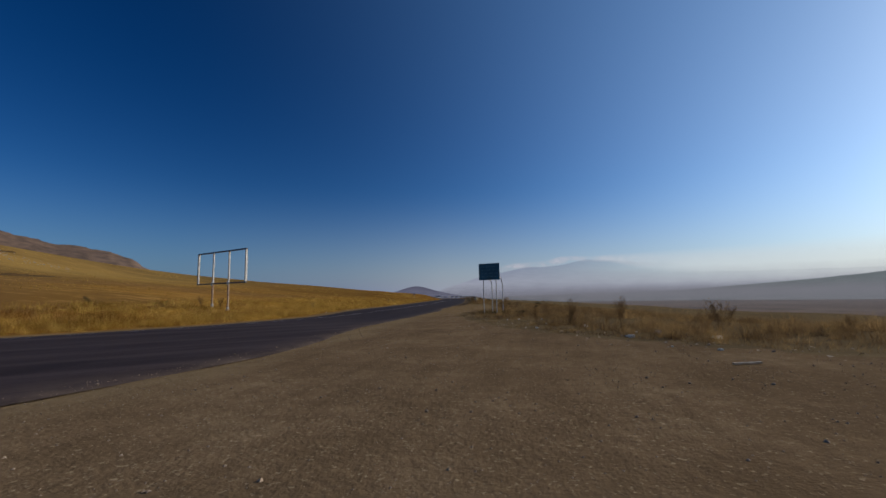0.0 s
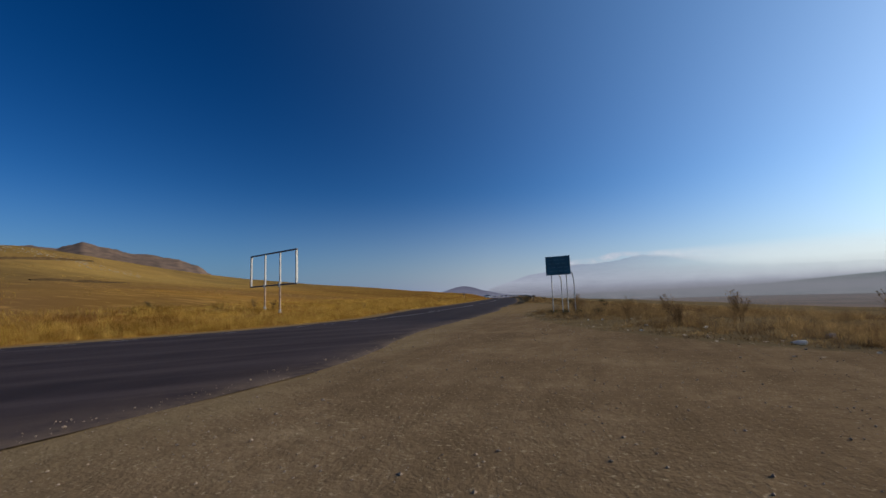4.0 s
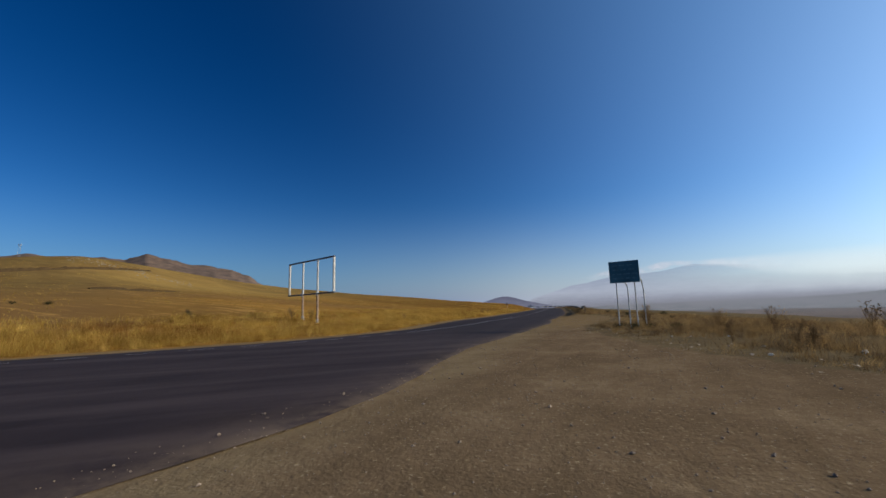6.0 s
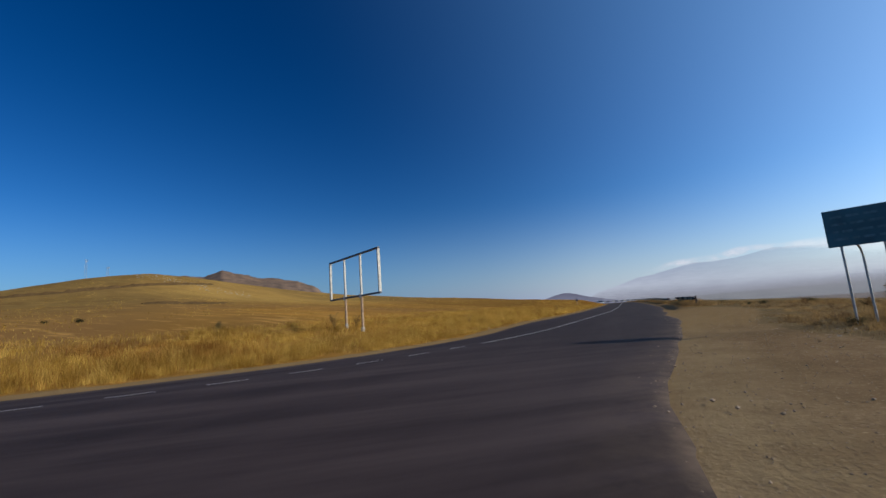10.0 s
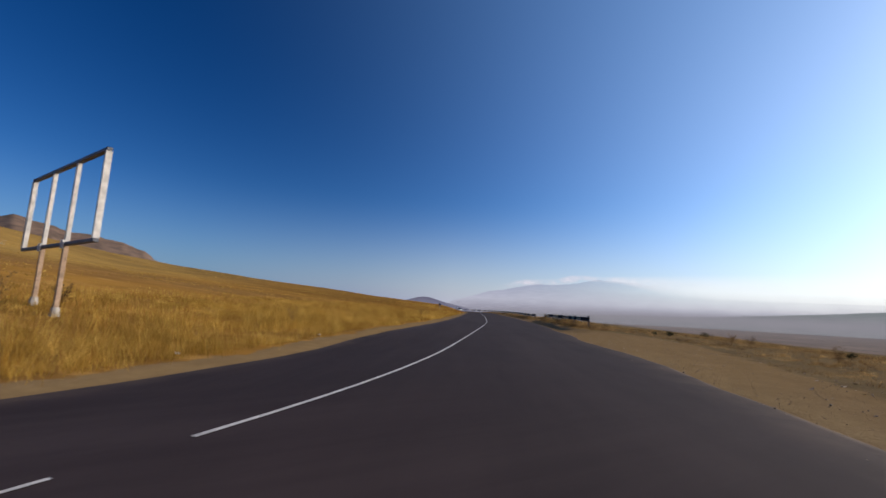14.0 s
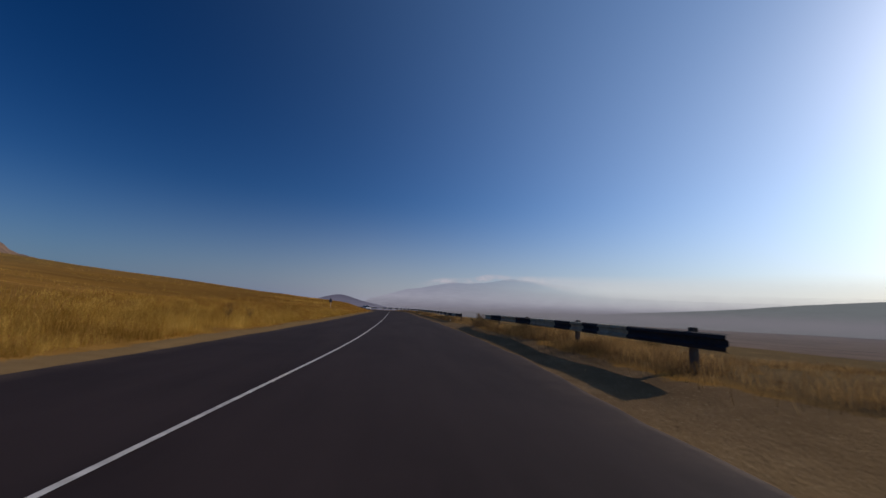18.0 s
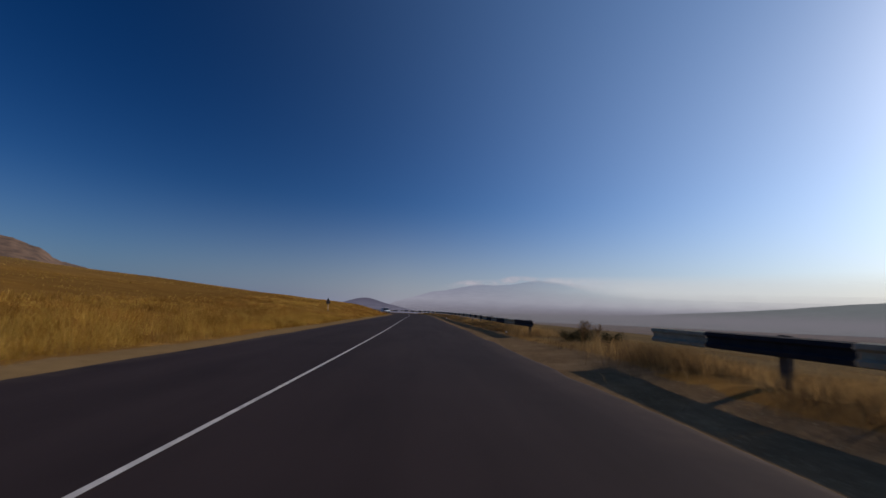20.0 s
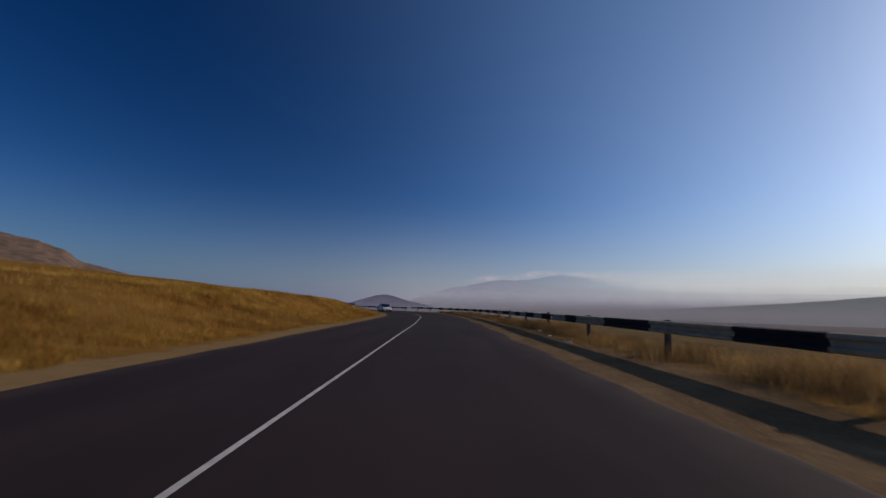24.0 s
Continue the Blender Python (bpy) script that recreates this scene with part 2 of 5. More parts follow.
def blade_material(name, a, b, c):
    m = Mat(name, 0.9, 0, 0.08)
    r = m.island()
    col = m.ramp(r, (0.0, a), (0.5, b), (1.0, c))
    col = m.mix(m.math("MULTIPLY", m.ramp(m.noise(0.30, 4, 0.6, stretch=(1, 0.6, 0.3)), (0.36, (0, 0, 0)), (0.58, (1, 1, 1))), 0.68), col, tuple(q * 0.55 for q in a))
    tuft = m.ramp(m.noise(1.3, 3, 0.5, stretch=(1, 1, 0.25)), (0.5, (0, 0, 0)), (0.66, (1, 1, 1)))
    col = m.mix(m.math("MULTIPLY", tuft, 0.65), col, tuple(min(1, q * 1.3) for q in c))
    m.colour(col)
    tr = m.n.new("ShaderNodeBsdfTranslucent")
    m.l.new(col, tr.inputs["Color"])
    mx = m.n.new("ShaderNodeMixShader")
    mx.inputs[0].default_value = 0.5
    out = [k for k in m.n if k.type == "OUTPUT_MATERIAL"][0]
    m.l.new(m.b.outputs[0], mx.inputs[1])
    m.l.new(tr.outputs[0], mx.inputs[2])
    m.l.new(mx.outputs[0], out.inputs["Surface"])
    return m.m


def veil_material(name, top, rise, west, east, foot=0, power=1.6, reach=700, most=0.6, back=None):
    """Glowing sheet standing in for far haze or cloud: thins out upwards, whiter on the sunny side."""
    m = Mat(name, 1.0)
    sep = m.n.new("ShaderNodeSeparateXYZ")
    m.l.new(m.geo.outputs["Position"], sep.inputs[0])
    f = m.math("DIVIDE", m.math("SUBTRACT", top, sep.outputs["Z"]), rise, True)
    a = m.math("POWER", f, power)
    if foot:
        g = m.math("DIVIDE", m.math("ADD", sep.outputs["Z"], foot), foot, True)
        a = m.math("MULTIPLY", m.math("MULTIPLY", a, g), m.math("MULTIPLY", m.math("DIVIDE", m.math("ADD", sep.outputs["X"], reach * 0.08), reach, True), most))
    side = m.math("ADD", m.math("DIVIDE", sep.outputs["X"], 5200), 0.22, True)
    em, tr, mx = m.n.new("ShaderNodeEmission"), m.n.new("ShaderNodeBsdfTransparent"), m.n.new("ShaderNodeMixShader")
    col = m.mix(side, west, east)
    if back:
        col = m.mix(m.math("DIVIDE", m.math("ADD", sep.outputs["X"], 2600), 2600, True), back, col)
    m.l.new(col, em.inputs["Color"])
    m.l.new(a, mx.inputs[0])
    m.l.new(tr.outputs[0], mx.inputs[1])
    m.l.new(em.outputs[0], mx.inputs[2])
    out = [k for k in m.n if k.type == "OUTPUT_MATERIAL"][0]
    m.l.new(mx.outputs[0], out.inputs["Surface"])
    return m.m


def cloud_material():
    """Thin pink-white cloud, its sunlight painted as glow: full in the middle of its strip, gone at the edges, torn by
    noise.
    """
    m = Mat("low_cloud", 1.0)
    rise, amount = m.attr("rise"), m.attr("amount")
    bell = m.math("POWER", m.math("MULTIPLY", m.math("MULTIPLY", rise, m.math("SUBTRACT", 1.0, rise)), 4.0, True), 1.4)
    torn = m.ramp(m.noise(0.0065, 6, 0.6, stretch=(1, 1, 2.2)), (0.34, (0.1, 0.1, 0.1)), (0.60, (1, 1, 1)))
    sep = m.n.new("ShaderNodeSeparateXYZ")
    m.l.new(m.geo.outputs["Position"], sep.inputs[0])
    # the streaks melt into an even veil, its glow painted whiter towards the sun
    even = m.math("DIVIDE", m.math("SUBTRACT", sep.outputs["X"], 1300), 1000, True)
    a = m.math("MULTIPLY", m.math("MULTIPLY", bell, amount), m.mix(even, torn, (0.8, 0.8, 0.8)), True)
    em, tr, mx = m.n.new("ShaderNodeEmission"), m.n.new("ShaderNodeBsdfTransparent"), m.n.new("ShaderNodeMixShader")
    m.l.new(m.mix(even, (0.74, 0.69, 0.77), (0.98, 0.97, 0.98)), em.inputs["Color"])
    m.l.new(a, mx.inputs[0])
    m.l.new(tr.outputs[0], mx.inputs[1])
    m.l.new(em.outputs[0], mx.inputs[2])
    out = [k for k in m.n if k.type == "OUTPUT_MATERIAL"][0]
    m.l.new(mx.outputs[0], out.inputs["Surface"])
    return m.m


M_GROUND = ground_material()
M_ASPHALT = asphalt_material()
M_STRAW = blade_material("dry_grass", (0.34, 0.183, 0.027), (0.53, 0.315, 0.055), (0.72, 0.495, 0.130))
M_RUSSET = blade_material("russet_grass", (0.205, 0.088, 0.016), (0.34, 0.158, 0.030), (0.50, 0.275, 0.068))
M_WEED = blade_material("dead_weed", (0.115, 0.070, 0.036), (0.23, 0.145, 0.066), (0.38, 0.245, 0.102))
M_BRUSH = blade_material("dry_brush", (0.20, 0.120, 0.048), (0.34, 0.210, 0.082), (0.52, 0.34, 0.135))
M_LINE = plain("road_paint", (0.52, 0.50, 0.47), 0.75, 0, 0.25, 5)
M_WHITESTEEL = plain("flaking_white_paint", (0.50, 0.475, 0.43), 0.65, 0, 0.3, 3)
# weathered steel with shade put into its dark base colour
M_SHADESTEEL = plain("weathered_steel_in_shade", (0.09, 0.095, 0.11), 0.6, 0.4, 0.3, 4)
M_GREYSTEEL = plain("galvanised_steel", (0.33, 0.33, 0.33), 0.5, 0.6, 0.2, 6)
M_PANEL = plain("faded_blue_panel", (0.038, 0.130, 0.165), 0.6, 0, 0.3, 1.6)
M_PANELBAR = plain("worn_lettering", (0.075, 0.175, 0.205), 0.6, 0, 0.3, 8)
M_BLACKRAIL = plain("black_rail_paint", (0.020, 0.020, 0.024), 0.95, 0.0, 0.35, 3)
M_GREYRAIL = plain("grey_rail_paint", (0.40, 0.355, 0.235), 0.95, 0.0, 0.25, 3)
M_CONCRETE = plain("concrete", (0.32, 0.29, 0.25), 0.9, 0, 0.25, 5)
M_STONE = plain("pale_stone", (0.30, 0.22, 0.15), 0.9, 0, 0.3, 4)
M_CREST = plain("sunlit_rock", (0.36, 0.29, 0.20), 0.95, 0, 0.25, 2)
M_WHITE = plain("white_plastic", (0.82, 0.78, 0.72), 0.4, 0, 0.1, 8)
M_FILM = blade_material("thin_plastic", (0.80, 0.78, 0.74), (0.82, 0.80, 0.76), (0.84, 0.82, 0.80))
M_RUBBER = plain("black_rubber", (0.018, 0.018, 0.018), 0.8, 0, 0.2, 10)
M_GLASSDARK = plain("tinted_glass", (0.012, 0.014, 0.017), 0.08, 0, 0.1, 2)
M_SILVER = plain("silver_car_paint", (0.62, 0.63, 0.64), 0.28, 0.55, 0.04, 2)
M_CARWHITE = plain("white_car_paint", (0.78, 0.78, 0.77), 0.3, 0.0, 0.03, 2)
M_CHROME = plain("alloy", (0.6, 0.6, 0.6), 0.3, 0.9, 0.1, 8)
M_RED = plain("red_lens", (0.35, 0.02, 0.015), 0.25, 0, 0.1, 8)
# far land glows; the haze before it is put into these colours
M_MOUNT = far_material("haze_painted_mountain", (0.47, 0.48, 0.58), (0.295, 0.33, 0.465), 110, 330, 90, 0.16, None, (500, 2200, 250), ((0.26, 0.255, 0.32), 160))
M_CLOUD = cloud_material()
# upright glowing sheets, one behind another, imitate haze thickening with distance
VEILS = [(d, veil_material("valley_haze_glow", top, top, (0.25, 0.24, 0.285), (0.29, 0.28, 0.31), 41, 1.3, d * 0.4, most))
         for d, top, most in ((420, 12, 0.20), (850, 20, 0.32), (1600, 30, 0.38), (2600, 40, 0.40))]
M_HAZE = veil_material("horizon_haze_glow", 1300, 1300, (0.36, 0.385, 0.53), (0.77, 0.79, 0.86), 0, 2.0, back=(0.13, 0.22, 0.42))
M_RIDGE = far_material("haze_painted_ridge", (0.225, 0.212, 0.232), (0.165, 0.19, 0.21), -30, 100, 40, 0.75, (0.22, 0.245, 0.26))
M_CONE = far_material("haze_painted_cone_hill", (0.22, 0.22, 0.30), (0.14, 0.135, 0.20), -20, 60, 20, 0.4)
M_BROWN = plain("bare_brown_mountain", (0.128, 0.080, 0.052), 0.95, 0, 0.5, 0.02)


# ---- mesh helpers ----
def part(name, bm, material, parent=None, label="", smooth=False):
    me = bpy.data.meshes.new(name)
    bm.to_mesh(me)
    bm.free()
    me.materials.append(material)
    if smooth:
        me.shade_smooth()
    ob = new(name, me)
    if parent:
        ob.parent = parent
    if label:
        ob["label"] = label
    return ob


def sheet(name, verts, faces, material, smooth=True):
    me = bpy.data.meshes.new(name)
    me.from_pydata([tuple(v) for v in verts], [], faces)
    me.materials.append(material)
    if smooth:
        me.shade_smooth()
    return new(name, me)


def box(bm, size, m, bevel=0.0):
    got = bmesh.ops.create_cube(bm, size=1.0, matrix=m @ Matrix.Diagonal((*size, 1)))
    if bevel:
        edges = list({e for v in got["verts"] for e in v.link_edges})
        bmesh.ops.bevel(bm, geom=edges, offset=bevel, segments=1, affect="EDGES", profile=0.5)
    return bm


def tube(bm, pts, radius, sides=8):
    """A bent pipe through points, closed at its ends."""
    pts = [Vector(p) for p in pts]
    rings = []
    for i, p in enumerate(pts):
        d = (pts[min(i + 1, len(pts) - 1)] - pts[max(i - 1, 0)]).normalized()
        a = d.orthogonal().normalized() if abs(d.z) > 0.99 else d.cross(Vector((0, 0, 1))).normalized()
        b = d.cross(a)
        r = radius[i] if isinstance(radius, (list, tuple)) else radius
        rings.append([bm.verts.new(p + r * (a * math.cos(k * math.tau / sides) + b * math.sin(k * math.tau / sides))) for k in range(sides)])
    for u, v in zip(rings, rings[1:]):
        for k in range(sides):
            bm.faces.new((u[k], u[(k + 1) % sides], v[(k + 1) % sides], v[k]))
    bm.faces.new(rings[0][::-1])
    bm.faces.new(rings[-1])
    return bm


def empty(name, m, **tags):
    ob = new(name)
    ob.matrix_basis = m
    return tagged(ob, **tags)


def spline(pts, step):
    """Points along a smooth curve through the control points (any number of columns)."""
    p = np.array([2 * np.array(pts[0]) - np.array(pts[1]), *pts, 2 * np.array(pts[-1]) - np.array(pts[-2])], float)
    out = []
    for i in range(1, len(p) - 2):
        n = max(2, int(np.linalg.norm(p[i + 1, :2] - p[i, :2]) / step))
        for k in range(n):
            t = k / n
            out.append(0.5 * (2 * p[i] + (p[i + 1] - p[i - 1]) * t + (2 * p[i - 1] - 5 * p[i] + 4 * p[i + 1] - p[i + 2]) * t * t
                              + (3 * p[i] - p[i - 1] - 3 * p[i + 1] + p[i + 2]) * t ** 3))
    out.append(p[-2])
    return np.array(out)


def ease(x, a, b):
    t = np.clip((x - a) / (b - a), 0, 1)
    return t * t * (3 - 2 * t)


def wobble(x, y, scale, seed=0):
    """Cheap smooth noise in the plan, about -1 to 1."""
    r = np.random.RandomState(seed)
    out = 0
    for k in range(5):
        a, ph = r.uniform(0, math.tau), r.uniform(0, math.tau, 2)
        f = (1.0 + 0.7 * k) / scale
        out = out + np.sin((x * math.cos(a) + y * math.sin(a)) * f + ph[0]) * np.cos((y * math.cos(a) - x * math.sin(a)) * f * 0.8 + ph[1]) / (1 + 0.5 * k)
    return out / 2.2


# ---- plan: the road's centre line, with the asphalt's reach to its left and right ----
ROAD = [(-150, -44, 4.4, 5.0), (-95, -24, 4.4, 6.0), (-55, -7.5, 4.6, 10), (-34, 3.0, 4.8, 16), (-22, 11.0, 4.9, 16.5), (-14.9, 18.0, 4.5, 14.0),
        (-11.1, 22.8, 4.3, 8.9), (-8.5, 28.4, 4.1, 6.6), (-6.75, 35.1, 4.0, 6.1), (-5.3, 44.5, 4.1, 5.5), (-3.9, 55, 4.1, 5.2), (-2.6, 66, 4.2, 5.3),
        (-1.3, 82, 4.2, 5.2), (-0.2, 98, 4.2, 5.1), (1.0, 118, 4.2, 5.0), (2.4, 140, 4.2, 4.8), (3.6, 160, 4.2, 4.8), (4.0, 182, 4.2, 4.8),
        (1.0, 205, 4.2, 4.8), (-8, 226, 4.2, 4.8), (-26, 246, 4.2, 4.8), (-60, 268, 4.2, 4.8), (-120, 296, 4.2, 4.8)]
# where the bare lay-by ends and the dry weeds begin: y, x
WEED_EDGE = [(-30, 34), (0, 14), (8, 8), (11, 5.5), (13.5, 3.6), (17, 2.2), (22, 1.5), (27, 1.0), (32, 1.4), (38, 3.4), (45, 5.4), (50, 5.6), (56, 3.4), (62, 3.6)]
LINE = spline(ROAD, 1.0)
TANG = np.gradient(LINE[:, :2], axis=0)
TANG /= np.linalg.norm(TANG, axis=1)[:, None]
RIGHT = np.stack([TANG[:, 1], -TANG[:, 0]], 1)
RUN = np.concatenate([[0], np.cumsum(np.linalg.norm(np.diff(LINE[:, :2], axis=0), axis=1))])


def across(x, y):
    """For plan points: the offset to the right of the centre line, and the index of the nearest station."""
    x, y = np.asarray(x, float), np.asarray(y, float)
    u, idx = np.empty(x.shape), np.empty(x.shape, int)
    fx, fy = x.ravel(), y.ravel()
    uu, ii = u.ravel(), idx.ravel()
    coarse = np.arange(0, len(LINE), 8)
    near_by = np.arange(-8, 9)
    for k in range(0, len(fx), 20000):
        px, py = fx[k:k + 20000], fy[k:k + 20000]
        d2 = (px[:, None] - LINE[None, coarse, 0]) ** 2 + (py[:, None] - LINE[None, coarse, 1]) ** 2
        c = np.clip(coarse[d2.argmin(1)][:, None] + near_by[None], 0, len(LINE) - 1)
        dx, dy = px[:, None] - LINE[c, 0], py[:, None] - LINE[c, 1]
        d2 = dx * dx + dy * dy
        b = d2.argmin(1)
        r = np.arange(len(b))
        j = c[r, b]
        side = dx[r, b] * RIGHT[j, 0] + dy[r, b] * RIGHT[j, 1]
        uu[k:k + 20000] = np.sign(side) * np.sqrt(d2[r, b])
        ii[k:k + 20000] = j
    return uu.reshape(x.shape), ii.reshape(x.shape)


def lean_in(u, idx):
    """How far the road leans down towards the inner side of the bend."""
    y = LINE[idx, 1]
    return 0.22 * ease(y, 2, 14) * (1 - ease(y, 33, 47)) * ease(-u, -1.5, 4.4)


def height(x, y, u, idx):
    """The lie of the land: hillside to the left of the road, valley to the right."""
    left = np.maximum(-u - LINE[idx, 2] - 0.6, 0)
    d = left
    hill = 0.03 * np.minimum(d, 5) + 0.107 * np.maximum(d - 5, 0)
    crest = 165 + 18 * wobble(x, y, 70, 3)
    over = np.maximum(d - crest + 25, 0)
    hill = hill - 0.0022 * np.minimum(over, 50) ** 2 - 0.2 * np.maximum(over - 50, 0)
    hill = hill * (1 - 0.07 * ease(y, 60, 130))
    hill = hill + ease(d, 25, 100) * 0.5 * wobble(x, y, 34, 5) + ease(d, 5, 30) * 0.16 * wobble(x, y, 8, 7)
    hill = hill + 6.2 * np.exp(-(((x + 134) / 36) ** 2 + ((y - 98) / 40) ** 2)) + 1.4 * np.exp(-(((x + 116) / 24) ** 2 + ((y - 114) / 28) ** 2))
    bank = ease(y, 100, 150) * ease(d, 0.5, 9) * 1.5 * (1 + 0.12 * wobble(x, y, 7, 9))
    hill = hill + bank
    end = 1 - ease(y + 0.35 * np.minimum(x, 0), 196, 216) * ease(y, 150, 200)
    hill = hill * np.where(y > 150, end, 1)
    hill = np.maximum(hill, -60)
    hill = hill - lean_in(u, idx) * (1 - ease(d, 8, 40))
    # right: a level lay-by first, then the slope into the valley
    ey, ex = np.array(WEED_EDGE).T
    shelf = x - np.interp(y, ey, ex) - np.interp(y, [-30, 30, 42, 52, 60], [12, 8.5, 5, 3.5, 5])
    r = np.where(y < 60, np.maximum(shelf, 0), np.maximum(u - 9.4, 0))
    down = -0.062 * r - 0.20 * np.maximum(r - 75, 0) + 0.2 * ease(u, 6.2, 7.3) * ease(y, 46, 58) * (1 - 0.8 * ease(y, 75, 100))
    floor_ = -42 - 8 * ease(r, 300, 2500) + 2.5 * wobble(x, y, 260, 11)
    down = np.maximum(down, floor_) + ease(r, 3, 40) * 0.5 * wobble(x, y, 22, 13)
    z = np.where(u < 0, hill, down)
    near = ease(np.abs(u), 7, 14) * 0.06 * wobble(x, y, 3.0, 17)
    return z + near


def axis(lo, hi, fine_lo, fine_hi, step, grow=1.14, grow_lo=1.14):
    a = list(np.arange(fine_lo, fine_hi + 1e-6, step))
    s = step
    while a[-1] < hi:
        s *= grow
        a.append(a[-1] + s)
    s, b = step, []
    v = fine_lo
    while v > lo:
        s *= grow_lo
        v -= s
        b.append(v)
    return np.array(b[::-1] + a)


gx, gy = axis(-4700, 4700, -45, 34, 1.1, grow_lo=1.04), axis(-2500, 4850, -12, 215, 1.5)
GX, GY = np.meshgrid(gx, gy)
GU, GI = across(GX, GY)
GZ = height(GX, GY, GU, GI)
on_road = (GU > -LINE[GI, 2] - 0.4) & (GU < LINE[GI, 3] + 0.4)
GZ = np.where(on_road, np.minimum(GZ, 0) - 0.04 - lean_in(GU, GI) * (GU > 0), GZ)
ny, nx = GX.shape
quads = [(j * nx + i, j * nx + i + 1, (j + 1) * nx + i + 1, (j + 1) * nx + i) for j in range(ny - 1) for i in range(nx - 1)]
ground = sheet("ground", np.stack([GX.ravel(), GY.ravel(), GZ.ravel()], 1), quads, M_GROUND)
tagged(ground, "dry golden hillside, bare lay-by earth and valley fields", "ground", kind="structure")
edge_y, edge_x = np.array(WEED_EDGE).T
lay = np.where(GY < 60, np.clip(0.5 + (np.interp(GY, edge_y, edge_x) - GX) / 2.0, 0, 1), np.clip(0.5 + (7.1 - GU) / 0.6, 0, 1)) * (GU > 0)
verge = np.clip(1 - (-GU - LINE[GI, 2] - 0.6) / 0.9, 0, 1) * (GU < 0)
verge = np.maximum(verge, 0.65 * (GU > 4) * ease(GY, 24, 36) * (1 - ease(GY, 50, 58)))
dirt = np.maximum(lay, verge * (GU < 0))
field = ease(-GZ, 12, 34) * (GU > 0)
slope = (GU > 0) * ease(GU, 6.8, 8.6)
russet = (GU < 0) * ease(GY, 66, 120) * (1 - 0.5 * ease(-GU, 30, 60))
upland = (GU < 0) * ease(-GU + 9 * wobble(GX, GY, 16, 19), 34, 78)
rim = (GU > 0) * (GY < 40) * np.clip(1.2 - np.abs(GU - LINE[GI, 3] - 0.3) / 1.0, 0, 1)
for key, val in (("dirt", dirt), ("field", field), ("slope", slope), ("verge", verge), ("upland", upland), ("russet", russet), ("rim", rim)):
    at = ground.data.attributes.new(key, "FLOAT", "POINT")
    at.data.foreach_set("value", val.ravel().astype(np.float32))

# ---- asphalt with a ragged edge ----
cols = np.array([0, 0.02, 0.08, 0.14, 0.2, 0.26, 0.33, 0.4, 0.5, 0.6, 0.75, 0.9, 0.98, 1.0])
rv, rf, dust = [], [], []
for i in range(len(LINE)):
    ra, rb = 0.10 * wobble(RUN[i], 3.0, 1.3, 21), 0.22 * wobble(RUN[i], 9.0, 1.7, 23)
    lo, hi = -LINE[i, 2] + ra, LINE[i, 3] + rb
    for c in cols:
        u = lo + (hi - lo) * c
        p = LINE[i, :2] + RIGHT[i] * u
        rv.append((p[0], p[1], (0.015 if 0 < c < 1 else -0.02) - float(lean_in(u, i))))
        dust.append(0.4 * ease(c, 0.97, 1.0) * ease(-abs(LINE[i, 1] - 26), -32, -8) + 0.5 * ease(c, 0.97, 1.0) + 0.5 * ease(-c, -0.05, 0.0))
nc = len(cols)
for i in range(len(LINE) - 1):
    for k in range(nc - 1):
        rf.append((i * nc + k, i * nc + k + 1, (i + 1) * nc + k + 1, (i + 1) * nc + k))
road = sheet("road", rv, rf, M_ASPHALT)
tagged(road, "dark worn two-lane asphalt road with dusty edges", "road", kind="structure")
bend = np.repeat(1 - ease(LINE[:, 1], 22, 34), nc)
road.data.attributes.new("bend", "FLOAT", "POINT").data.foreach_set("value", bend.astype(np.float32))
at = road.data.attributes.new("dust", "FLOAT", "POINT")
at.data.foreach_set("value", np.array(dust, np.float32))


def station(x, y):
    return int(((LINE[:, 0] - x) ** 2 + (LINE[:, 1] - y) ** 2).argmin())


def along(s, u):
    """Plan point and heading at run s, u metres to the right."""
    x, y = np.interp(s, RUN, LINE[:, 0]), np.interp(s, RUN, LINE[:, 1])
    rx, ry = np.interp(s, RUN, RIGHT[:, 0]), np.interp(s, RUN, RIGHT[:, 1])
    n = math.hypot(rx, ry)
    rx, ry = rx / n, ry / n
    return x + rx * u, y + ry * u, math.degrees(math.atan2(rx, -ry)) - 90


def stripe(s0, s1, width, parent):
    n = max(2, int((s1 - s0) / 1.0) + 1)
    bm = bmesh.new()
    row = []
    for s in np.linspace(s0, s1, n):
        a, b = along(s, -width / 2), along(s, width / 2)
        z = 0.024 - float(lean_in(0.0, min(int(np.searchsorted(RUN, s)), len(RUN) - 1)))
        row.append((bm.verts.new((a[0], a[1], z)), bm.verts.new((b[0], b[1], z))))
    for p, q in zip(row, row[1:]):
        bm.faces.new((p[0], p[1], q[1], q[0]))
    return part("centre_line", bm, M_LINE, parent, "worn white painted line")


S_SOLID = RUN[station(-8.5, 28.4)]
stripe(S_SOLID, RUN[station(-26, 246)], 0.07, road)
for k in range(1, 14):
    stripe(S_SOLID - 1.85 * k - 0.1, S_SOLID - 1.85 * k + 0.78, 0.05, road)


def ground_z(x, y):
    u, i = across(np.array([x]), np.array([y]))
    return float(height(np.array([x]), np.array([y]), u, i)[0])


